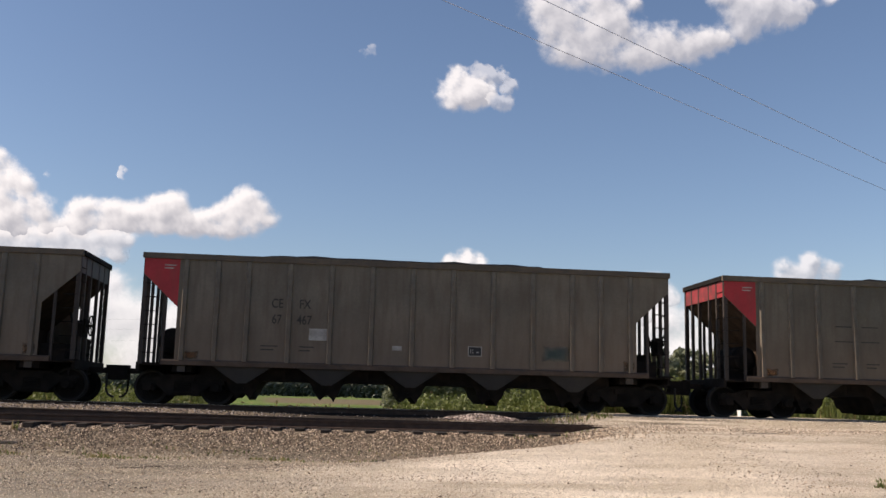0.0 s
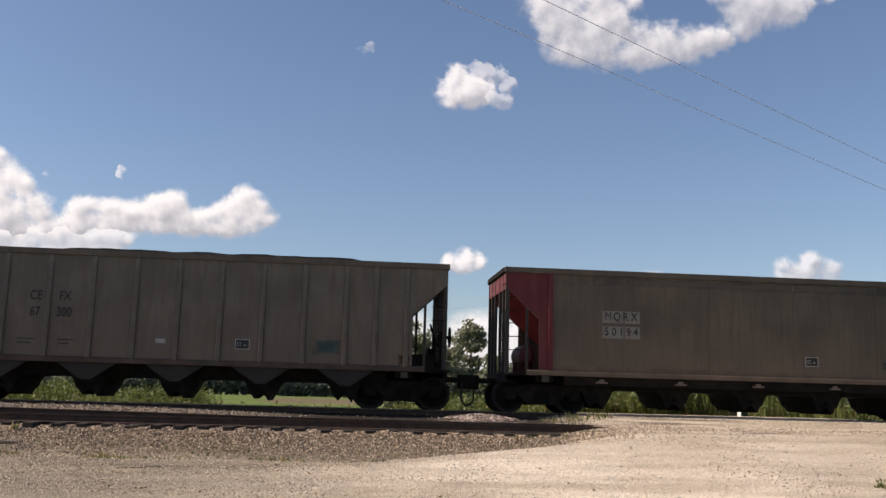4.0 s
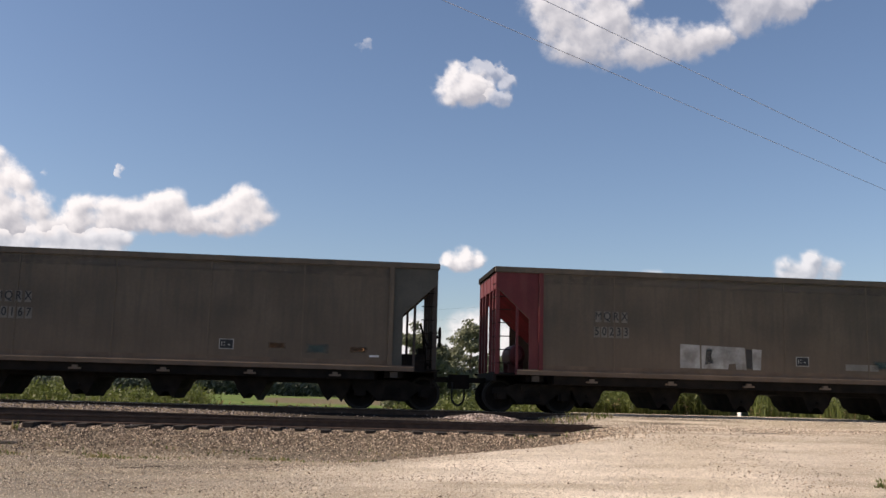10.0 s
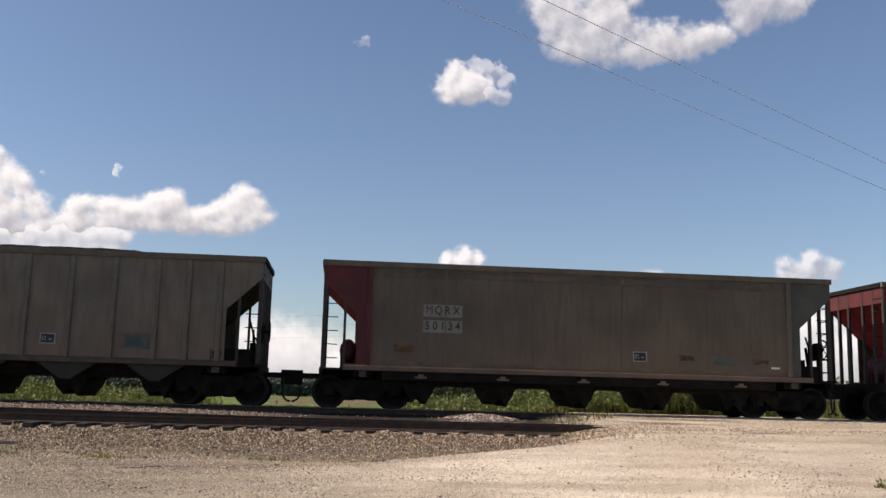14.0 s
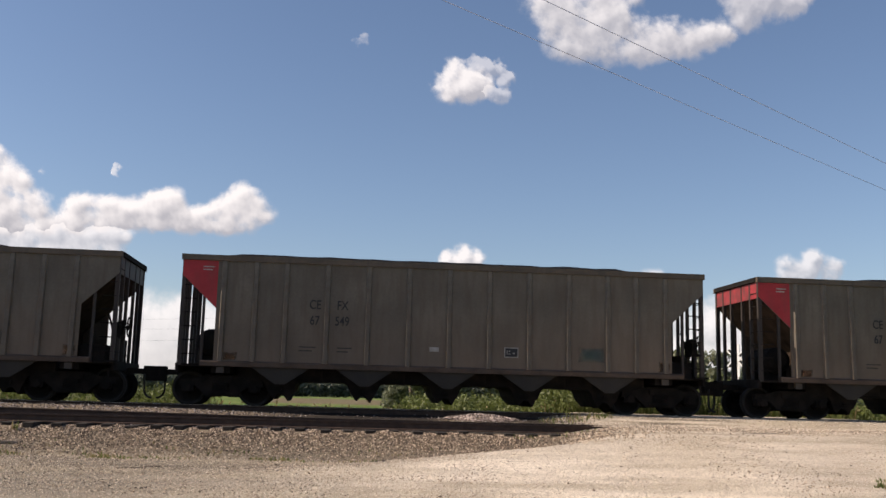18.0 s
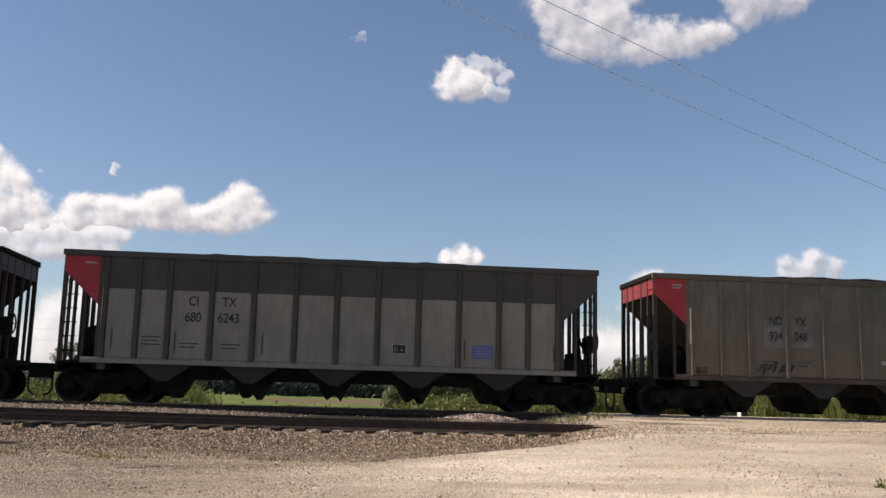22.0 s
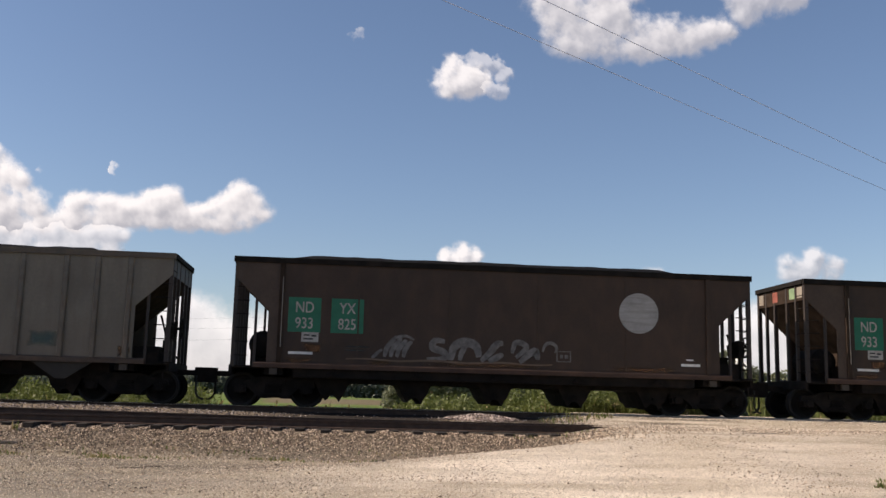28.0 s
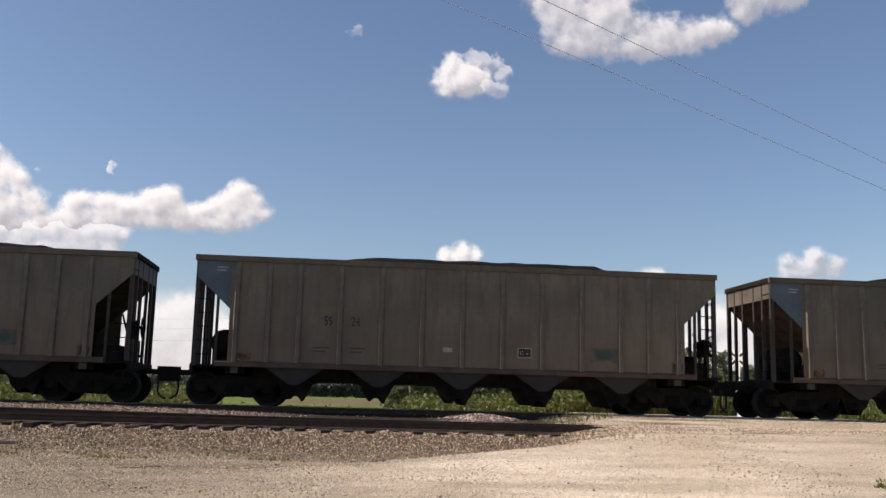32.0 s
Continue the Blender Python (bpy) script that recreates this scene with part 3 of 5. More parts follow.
def side_frame(bm):
    """A cast truck side, with its bowed top, bearing pedestals and open spring window."""
    top = [(-1.12, 0.52), (-1.08, 0.68), (-0.72, 0.70), (-0.42, 0.80), (0.42, 0.80), (0.72, 0.70), (1.08, 0.68), (1.12, 0.52)]
    low = [(0.70, 0.50), (0.52, 0.36), (0.42, 0.24), (-0.42, 0.24), (-0.52, 0.36), (-0.70, 0.50)]
    prism(bm, top + low, -0.09, 0.09)
    for s in (-0.89, 0.89):
        box(bm, s - 0.16, s + 0.16, -0.13, 0.13, 0.36, 0.56)
        rod(bm, (s, -0.20, 0.457), (s, -0.08, 0.457), 0.105, 12)
    box(bm, -0.30, 0.30, -0.15, -0.09, 0.30, 0.36)
    box(bm, -0.30, 0.30, -0.15, -0.09, 0.60, 0.74)


def springs(bm):
    """A ribbed stack: the coils of the spring group, seen as one."""
    n, rings = 10, []
    for i in range(13):
        r = 0.075 if i % 2 else 0.055
        rings.append([bm.verts.new((3.2 * r * math.cos(2 * math.pi * k / n), -0.11 + r * 0.6 * math.sin(2 * math.pi * k / n), 0.35 + i * 0.021)) for k in range(n)])
    for p, q in zip(rings, rings[1:]):
        for k in range(n):
            j = (k + 1) % n
            bm.faces.new((p[k], p[j], q[j], q[k]))


def wheelset_mesh():
    me = shared("wheelset", wheelset, DARK)
    if len(me.materials) == 1:
        me.materials.append(RIM_STEEL)
        for p in me.polygons:
            if 0.40 < math.hypot(p.center.x, p.center.z) < 0.47:
                p.material_index = 1
    return me


def build_truck(car, x, name="truck"):
    def bolster(bm):
        prism_x(bm, [(-1.05, 0.55), (1.05, 0.55), (1.05, 0.72), (0.5, 0.84), (-0.5, 0.84), (-1.05, 0.72)], -0.2, 0.2)
    truck = put(name, shared("truck_bolster", bolster, DARK), car, (x, 0, 0))
    for s in (-1.0, 1.0):
        put("side_frame", shared("side_frame", side_frame, DARK), truck, (0, s, 0), 0 if s < 0 else math.pi)
        put("spring_nest", shared("spring_nest", springs, DARK), truck, (0, s, 0), 0 if s < 0 else math.pi)
    def brake_beam(bm):
        prism(bm, [(-0.07, 0.24), (0.07, 0.24), (0.05, 0.52), (-0.05, 0.52)], -0.82, 0.82)
        for y in (-0.74, 0.74):
            box(bm, -0.14, 0.14, y - 0.06, y + 0.06, 0.22, 0.58)
    for s in (-0.32, 0.32):
        put("brake_beam", shared("brake_beam", brake_beam, DARK), truck, (s, 0, 0))
    for s in (-0.89, 0.89):
        w = put("wheelset", wheelset_mesh(), truck, (s, 0, 0.457), label="dark grimy steel wheels on an axle")
        WHEELSETS.append((car, w, s))
    return truck


WHEELSETS = []


POCKET = [(-1.135, 1.05), (1.135, 1.05), (1.135, 0.69), (0.56, 0.685), (0.46, 0.65), (0.40, 0.56), (0.36, 0.44), (0.29, 0.335),
          (-0.29, 0.335), (-0.36, 0.44), (-0.40, 0.56), (-0.46, 0.65), (-0.56, 0.685), (-1.135, 0.69)]


def hopper_mesh(bm):
    """One discharge pocket under the floor, from side to side."""
    prism(bm, POCKET, -1.08, 1.08)


def apron_mesh(bm):
    """The tapering outer sheet of a pocket."""
    prism(bm, [(-0.80, 1.05), (0.80, 1.05), (0.13, 0.60), (-0.13, 0.60)], -SIDE + 0.02, -SIDE + 0.045)


def door_mesh(bm):
    """Two flaps that hang below the pocket."""
    prism(bm, [(-0.29, 0.34), (-0.04, 0.34), (-0.10, 0.28), (-0.18, 0.20), (-0.24, 0.27)], -1.0, 0.98)
    prism(bm, [(0.04, 0.34), (0.29, 0.34), (0.24, 0.24), (0.20, 0.16), (0.12, 0.27)], -1.0, 0.98)
    rod(bm, (0.0, -1.17, 0.47), (0.0, 1.17, 0.47), 0.04, 8)


def coupler_mesh(bm):
    box(bm, 0.0, 0.62, -0.09, 0.09, 0.80, 0.95)
    prism_x(bm, [(-0.17, 0.62), (0.17, 0.62), (0.17, 1.03), (-0.17, 1.03)], 0.50, 0.80)
    box(bm, 0.80, 0.90, -0.17, -0.02, 0.74, 1.02)


def hose_mesh(bm):
    pts = []
    for i in range(13):
        a = i / 12
        turn = math.pi / 2 * max(0.0, 2 * a - 1)
        pts.append((0.80 - 0.22 * math.cos(turn), -0.34 + 0.04 * a, 0.80 - 0.42 * min(1.0, 2 * a) - 0.23 * math.sin(turn)))
    tube(bm, pts, 0.03, 7)


def rung_mesh(bm):
    """A rung bent round the corner post."""
    tube(bm, [(0, -1.03, 0), (0, -1.50, 0), (-0.05, -1.56, 0), (-0.42, -1.56, 0), (-0.42, -1.53, 0)], 0.014, 6)


def platform_mesh(bm):
    box(bm, -1.0, 0.0, -1.50, 1.50, 1.03, 1.09)
    box(bm, -0.05, 0.03, -1.55, 1.55, 0.86, 1.10)
    prism(bm, [(-0.14, 0.62), (0.14, 0.62), (0.14, 0.66), (-0.10, 0.66), (-0.10, 0.88), (-0.14, 0.88)], -1.56, -1.50)
    box(bm, -0.30, 0.10, -1.62, -1.50, 1.06, 1.11)


def brake_wheel_mesh(bm):
    n, r = 20, 0.27
    ring = [(0, r * math.cos(2 * math.pi * i / n), r * math.sin(2 * math.pi * i / n)) for i in range(n + 1)]
    tube(bm, ring, 0.022, 6)
    for i in range(5):
        a = 2 * math.pi * i / 5
        rod(bm, (0, 0, 0), (0.0, r * math.cos(a), r * math.sin(a)), 0.014, 5)
    rod(bm, (-0.16, 0, 0), (0.03, 0, 0), 0.04, 8)
    box(bm, -0.24, -0.12, -0.14, 0.14, -0.22, 0.18)


def reservoir_mesh(bm):
    """An air tank lying across the platform, with domed ends, on two feet."""
    n = 18
    prof = [(0.0, -0.80), (0.20, -0.78), (0.33, -0.70), (0.38, -0.58), (0.38, 0.58), (0.33, 0.70), (0.20, 0.78), (0.0, 0.80)]
    rings = []
    for r, y in prof:
        rings.append([bm.verts.new((r * math.cos(2 * math.pi * i / n), y, r * math.sin(2 * math.pi * i / n))) for i in range(n)] if r else [bm.verts.new((0, y, 0))])
    for a, b in zip(rings, rings[1:]):
        for i in range(n):
            j = (i + 1) % n
            if len(a) == 1:
                bm.faces.new((a[0], b[j], b[i]))
            elif len(b) == 1:
                bm.faces.new((a[i], a[j], b[0]))
            else:
                bm.faces.new((a[i], a[j], b[j], b[i]))
    for y in (-0.4, 0.4):
        prism(bm, [(-0.34, -0.62), (0.34, -0.62), (0.34, -0.15), (-0.34, -0.15)], y - 0.03, y + 0.03)


def brake_rig_mesh(bm):
    """Brake cylinder, valve and levers on the end platform."""
    box(bm, -0.95, -0.30, -1.35, -0.55, 1.09, 1.52)
    rod(bm, (-0.9, -0.1, 1.34), (-0.35, -0.1, 1.34), 0.22, 12)
    rod(bm, (-0.35, -0.1, 1.30), (0.0, -0.1, 1.28), 0.04, 8)
    box(bm, -0.40, -0.18, -0.3, 0.7, 1.09, 1.75)
    box(bm, -0.16, 0.0, -1.05, -0.45, 1.72, 2.18)
    rod(bm, (-0.2, -0.6, 1.1), (-0.3, -0.6, 2.1), 0.04, 6)
    tube(bm, [(-0.1, -0.9, 1.1), (-0.1, -0.9, 1.7), (-0.25, -0.8, 1.9), (-0.4, -0.8, 2.4)], 0.03, 6)


def coal_mesh(bm, seed, rise):
    rng = random.Random(seed)
    nx, ny = 46, 10
    drop_at = rng.uniform(3.4, 5.2)
    start = rng.uniform(-6.5, -3.0)
    grid = []
    for i in range(nx + 1):
        x = -7.05 + 14.1 * i / nx
        row = []
        for j in range(ny + 1):
            y = -1.48 + 2.96 * j / ny
            crown = smooth01(start - 1.6, start + 0.9, x) * (1 - smooth01(drop_at - 0.2, drop_at + 0.9, x))
            across = 1 - (abs(y) / 1.48) ** 3
            z = TOP - 0.30 + (rise + 0.26) * crown * (0.55 + 0.45 * across) + 0.16 * (1 - crown) * across
            z += 0.045 * noise.noise((x * 1.3 + seed * 7, y * 1.3, 0)) + 0.02 * noise.noise((x * 6 + seed, y * 6, 2))
            row.append(bm.verts.new((x, y, z)))
        grid.append(row)
    for i in range(nx):
        for j in range(ny):
            bm.faces.new((grid[i][j], grid[i + 1][j], grid[i + 1][j + 1], grid[i][j + 1]))
    low = [bm.verts.new((x, y, TOP - 0.9)) for x, y in ((-6.6, -1.48), (6.6, -1.48), (6.6, 1.48), (-6.6, 1.48))]
    bm.faces.new(low)


RIBS = (-6.15, -5.30, -4.48, -3.36, -2.24, -1.12, 0.0, 1.12, 2.24, 3.36, 4.48, 5.30, 6.15)


def build_car(spec):
    kind = spec["kind"]
    ribbed = kind in ("ribbed", "panelled")
    paint, end_paint, corner = spec["paint"], spec["end"], spec["corner"]
    car = tagged(new("coal_hopper_car"), spec["label"], "rail car", group="cars of the coal train")
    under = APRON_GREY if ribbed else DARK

    def side(bm):
        prism(bm, side_outline(0.02), -SIDE, -SIDE + 0.03)
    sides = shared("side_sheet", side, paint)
    put("side_sheet", sides, car)
    put("side_sheet", sides, car, (0, 0, 0), math.pi)

    def chord(bm):
        prism_x(bm, [(-SIDE - 0.055, TOP - 0.15), (-SIDE + 0.06, TOP - 0.15), (-SIDE + 0.06, TOP), (-SIDE - 0.055, TOP)], -HALF - 0.03, HALF + 0.03)
    chords = shared("top_chord", chord, spec.get("chord", GREY_B))
    put("top_chord", chords, car)
    put("top_chord", chords, car, (0, 0, 0), math.pi)

    def end_chord(bm):
        box(bm, HALF - 0.07, HALF + 0.05, -SIDE + 0.06, SIDE - 0.06, TOP - 0.13, TOP - 0.004)
    def end_sheet(bm):
        box(bm, HALF - 0.05, HALF - 0.02, -SIDE + 0.035, SIDE - 0.035, TOP - 0.60, TOP - 0.13)
    def slope(bm):
        prism(bm, [(HALF - 0.03, TOP - 0.60), (HALF - 0.07, TOP - 0.60), (4.55, 1.05), (4.60, 1.05)], -SIDE + 0.035, SIDE - 0.035)
    def shear(bm):
        box(bm, 5.6, 5.64, -SIDE + 0.06, SIDE - 0.06, 1.05, 2.0)
    def sill(bm):
        prism_x(bm, [(-SIDE - 0.07, 1.04), (-SIDE + 0.10, 1.04), (-SIDE + 0.10, 1.16), (-SIDE - 0.02, 1.19), (-SIDE - 0.07, 1.15)], -HALF + 0.62, HALF - 0.62)
    sills = shared("side_sill", sill, spec.get("sill", SILL_DULL if ribbed else SILL))
    put("side_sill", sills, car)
    put("side_sill", sills, car, (0, 0, 0), math.pi)

    def centre(bm):
        box(bm, -HALF, HALF, -0.26, 0.26, 0.74, 1.06)
        for x in (-6.13, 6.13):
            box(bm, x - 0.25, x + 0.25, -1.45, 1.45, 0.86, 1.06)
        if not ribbed:
            box(bm, -5.6, 5.6, -SIDE + 0.05, SIDE - 0.05, 0.80, 1.04)
    put("underframe", shared("underframe" + str(ribbed), centre, DARK), car)

    def corner_post(bm):
        box(bm, -0.055, 0.055, -0.05, 0.05, 1.05, TOP - 0.1)
    def inner_post(bm):
        box(bm, -0.04, 0.04, -0.045, 0.045, 1.05, TOP - 0.14)
    def side_post(bm):
        box(bm, -0.035, 0.035, -0.035, 0.035, 1.05, TOP - 1.0)
    for d in (1, -1):
        turn = 0 if d > 0 else math.pi
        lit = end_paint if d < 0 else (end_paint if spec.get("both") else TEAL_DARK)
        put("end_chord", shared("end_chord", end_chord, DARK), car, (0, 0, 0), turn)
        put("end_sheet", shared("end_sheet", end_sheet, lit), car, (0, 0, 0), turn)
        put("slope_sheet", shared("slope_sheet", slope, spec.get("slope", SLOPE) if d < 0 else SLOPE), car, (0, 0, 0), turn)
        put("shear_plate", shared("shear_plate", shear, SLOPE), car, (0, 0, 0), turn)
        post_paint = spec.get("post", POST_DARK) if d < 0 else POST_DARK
        for y in (-1.52, 1.52):
            put("corner_post", shared("corner_post", corner_post, post_paint), car, (d * (HALF - 0.06), y, 0))
            put("side_post", shared("side_post", side_post, post_paint), car, (d * (HALF - 0.62), y, 0))
        for y in (-0.98, -0.40, 0.40, 0.98):
            put("end_post", shared("end_post", inner_post, post_paint), car, (d * (HALF - 0.05), y, 0))
        put("end_platform", shared("end_platform", platform_mesh, DARK), car, (d * HALF, 0, 0), turn)
        for i in range(7):
            put("rung", shared("rung", rung_mesh, DARK), car, (d * (HALF - 0.01), 0, 1.35 + i * 0.37)).scale = (d, 1, 1)
        cp = put("coupler", shared("coupler", coupler_mesh, DARK), car, (d * (HALF + 0.01), 0, 0), turn)
        put("air_hose", shared("air_hose", hose_mesh, RUBBER), cp, label="drooping black rubber air hose")
        build_truck(car, d * 6.13)
    put("brake_wheel", shared("brake_wheel", brake_wheel_mesh, DARK), car, (HALF + 0.16, -0.75, 2.05), label="round black hand brake wheel")
    put("brake_rig", shared("brake_rig", brake_rig_mesh, DARK), car, (HALF, 0, 0))
    if kind == "smooth":
        put("air_reservoir", shared("air_reservoir", reservoir_mesh, RED_DARK), car, (-HALF + 0.74, -0.3, 1.60)).scale = (0.62, 1.0, 0.82)
    else:
        put("air_reservoir", shared("air_reservoir", reservoir_mesh, spec.get("tank", DARK)), car, (-HALF + 0.80, -0.42, 1.68))

    for i in range(5):
        x = (i - 2) * 2.27
        h = put("hopper", shared("hopper", hopper_mesh, DARK), car, (x, 0, 0))
        put("hopper_door", shared("hopper_door", door_mesh, DARK), h)
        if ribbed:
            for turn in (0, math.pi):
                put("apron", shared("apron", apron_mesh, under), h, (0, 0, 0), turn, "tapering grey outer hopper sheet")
        if not ribbed:
            def pad(bm):
                box(bm, -0.16, 0.16, -SIDE - 0.02, -SIDE + 0.06, 0.86, 0.91)
                box(bm, -0.07, 0.07, -SIDE - 0.02, -SIDE + 0.06, 0.91, 0.97)
            put("bracket", shared("bracket", pad, spec.get("pad", GREY)), car, (x, 0, 0), label="small pale steel bracket")
    def jack(bm):
        box(bm, -0.10, 0.10, -SIDE - 0.01, -SIDE + 0.1, 0.86, 1.02)
    for x in (-6.13, 6.13):
        put("jacking_pad", shared("jacking_pad", jack, RIB_DARK), car, (x, 0, 0))

    if ribbed:
        def rib(bm):
            z0, z1 = 1.17, TOP - 0.16
            pts = [(-0.08, -SIDE), (-0.05, -SIDE - 0.09), (0.05, -SIDE - 0.09), (0.08, -SIDE)]
            a = [bm.verts.new((x, y, z0)) for x, y in pts]
            b = [bm.verts.new((x, y + (0.05 if abs(x) < 0.06 else 0), z1)) for x, y in pts]
            for i in range(3):
                bm.faces.new((a[i], a[i + 1], b[i + 1], b[i]))
            bm.faces.new(a)
            bm.faces.new(b[::-1])
        rib_me = shared("rib_" + kind, rib, spec.get("rib", GREY_RIB))
        for x in RIBS:
            put("rib", rib_me, car, (x, 0, 0))
            put("rib", rib_me, car, (x, 0, 0), math.pi)
    else:
        def stake(bm):
            box(bm, -0.06, 0.06, -SIDE - 0.06, -SIDE, 1.18, TOP - 0.15)
        for x in (-6.0, 6.0):
            put("end_stake", shared("end_stake", stake, end_paint if x < 0 and corner else paint), car, (x, 0, 0))
        def seam(bm):
            box(bm, -0.02, 0.02, -SIDE - 0.012, -SIDE, 1.18, TOP - 0.15)
        for x in (-3.9, -1.4, 1.1, 3.6):
            put("seam_strip", shared("seam_strip", seam, paint), car, (x, 0, 0))

    # painted corner at the leading left of the side
    if corner:
        bm = bmesh.new()
        x1 = -HALF + END_IN if ribbed else -6.07
        if ribbed:
            pts = [(-HALF + 0.02, TOP - 0.16), (x1, TOP - 0.16), (x1, TOP - 1.44), (-HALF + 0.02, TOP - 0.57)]
        else:
            pts = [(-HALF + 0.02, TOP - 0.16), (x1, TOP - 0.16), (x1, 1.2), (-HALF + END_IN, 1.2), (-HALF + END_IN, TOP - 1.44), (-HALF + 0.02, TOP - 0.57)]
        prism(bm, pts, -SIDE - 0.006, -SIDE - 0.001)
        part("corner_panel", bm, corner, car)
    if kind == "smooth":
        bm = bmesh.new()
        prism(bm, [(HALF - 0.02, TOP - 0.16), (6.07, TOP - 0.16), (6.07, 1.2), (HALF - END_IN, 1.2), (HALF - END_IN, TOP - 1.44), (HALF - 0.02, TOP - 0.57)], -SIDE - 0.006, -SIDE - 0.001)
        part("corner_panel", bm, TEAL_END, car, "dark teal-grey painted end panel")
    bm = bmesh.new()
    coal_mesh(bm, spec["k"] + 3, spec.get("heap", 0.1))
    part("coal_load", bm, COAL, car, "heaped black coal", True)
    spec["dress"](car, spec)
    return car


def small_marks(car, box_x=1.75, lab=True):
    """The framed lube plate, the little data plate and the data lines."""
    patch(car, "data_plate", box_x - 0.195, box_x + 0.195, 1.50, 1.775, LABEL_PAINT, label="white-framed black data plate")
    patch(car, "data_plate", box_x - 0.172, box_x + 0.172, 1.522, 1.752, BLACK, -SIDE - 0.010)
    for x0, x1, z0, z1 in ((-0.13, -0.11, 1.58, 1.70), (-0.08, -0.03, 1.59, 1.61), (-0.07, -0.04, 1.66, 1.69), (0.04, 0.10, 1.60, 1.63)):
        patch(car, "lettering_bar", box_x + x0, box_x + x1, z0, z1, LABEL_PAINT, -SIDE - 0.014)
    if lab:
        patch(car, "label_plate", -0.53, -0.27, 1.60, 1.72, LABEL_PAINT)


def bars(car, x, z, w, mat, rows=2):
    for r in range(rows):
        patch(car, "lettering_bar", x - w / 2, x + w / 2 - 0.1 * (r % 2), z - 0.1 * r, z - 0.1 * r + 0.03, mat)


def split_number(car, a, b, c, d, mat, x=-3.31, z=2.76, size=0.35, apart=0.37, wide=0.76):
    for s, up, lo in ((-apart, a, c), (apart, b, d)):
        if up:
            marking(car, up, x + s, z, size, mat, None, wide)
        if lo:
            marking(car, lo, x + s, z - 0.43, size, mat, None, wide)


def dress_ribbed(car, s):
    ink = s.get("ink", BLACK)
    t = s.get("text")
    if t:
        split_number(car, *t, ink)
    else:
        for sx in (-0.4, 0.4):
            bars(car, -3.31 + sx, 2.66, 0.5, FADED_BLACK, 1)
            bars(car, -3.31 + sx, 2.23, 0.55, FADED_BLACK, 1)
    bars(car, -3.85, 1.60, 0.45, FADED_BLACK)
    bars(car, -2.85, 1.60, 0.4, FADED_BLACK)
    small_marks(car)
    patch(car, "rust_patch", -6.1, -5.95 + 0.25, 1.2, 1.42, RUST)
    patch(car, "rust_patch", 5.95, 6.28, 1.2, 1.5, RUST)
    if s.get("green", True):
        patch(car, "paint_patch", 3.62, 4.4, 1.42, 1.85, GREEN_FADED, label="faded green painted patch")
    if s.get("white"):
        patch(car, "white_patch", -2.80, -2.27, 1.80, 2.12, LABEL_PAINT, label="white painted-over patch")
    if s.get("plates"):
        for sx in (-0.40, 0.40):
            patch(car, "number_panel", -3.31 + sx - 0.33, -3.31 + sx + 0.33, 2.02, 2.82, PLATE_FAINT, -SIDE - 0.004)
        rng = random.Random(9)
        for q in range(7):
            cx, cz = -4.15 + 0.15 * q, 1.44 + rng.uniform(-0.05, 0.05)
            w, h, lean = rng.uniform(0.10, 0.17), rng.uniform(0.10, 0.17), rng.uniform(0.0, 0.10)
            prism_patch(car, "graffiti_stroke", [(cx - w, cz - h), (cx - w * 0.2, cz - h * 0.8), (cx + w * 0.4 + lean, cz + h), (cx - w * 0.5 + lean, cz + h * 0.9)],
                        FADED_BLACK, "small dark scribbled graffiti", -SIDE - 0.006 - 0.001 * q)
    patch(car, "corner_notice", -HALF + 0.55, -HALF + 0.85, TOP - 0.34, TOP - 0.31, LABEL_PAINT, -SIDE - 0.012)
    patch(car, "corner_notice", -HALF + 0.55, -HALF + 0.80, TOP - 0.42, TOP - 0.39, LABEL_PAINT, -SIDE - 0.012)


def dress_panelled(car, s):
    # pale lower panels between dark ribs
    for left, right in zip(RIBS, RIBS[1:]):
        patch(car, "side_panel", left + 0.085, right - 0.085, 1.20, 3.02, GREY_PALE, -SIDE - 0.003)
    split_number(car, *s["text"], BLACK, -3.36, 2.74, 0.36, 0.47, 0.80)
    bars(car, -4.88, 1.75, 0.5, FADED_BLACK, 3)
    bars(car, -3.9, 1.60, 0.5, FADED_BLACK)
    bars(car, -2.8, 1.60, 0.5, FADED_BLACK)
    small_marks(car, 1.73, False)
    patch(car, "blue_sign", 3.75, 4.30, 1.44, 1.80, BLUE_SIGN, label="faded blue and yellow painted sign")
    for i in range(4):
        patch(car, "lettering_bar", 3.81, 4.24 - 0.05 * (i % 2), 1.50 + 0.075 * i, 1.515 + 0.075 * i, LABEL_PAINT, -SIDE - 0.012)
    patch(car, "blue_sign", 3.62, 3.73, 1.44, 1.80, CREAM)
    for x in (-5.95, -4.30, -2.0, 3.5, 6.0):
        patch(car, "rust_streak", x, x + 0.07, 1.30, 2.0, RUST)
    patch(car, "corner_notice", -HALF + 0.55, -HALF + 0.85, TOP - 0.36, TOP - 0.32, LABEL_PAINT, -SIDE - 0.012)


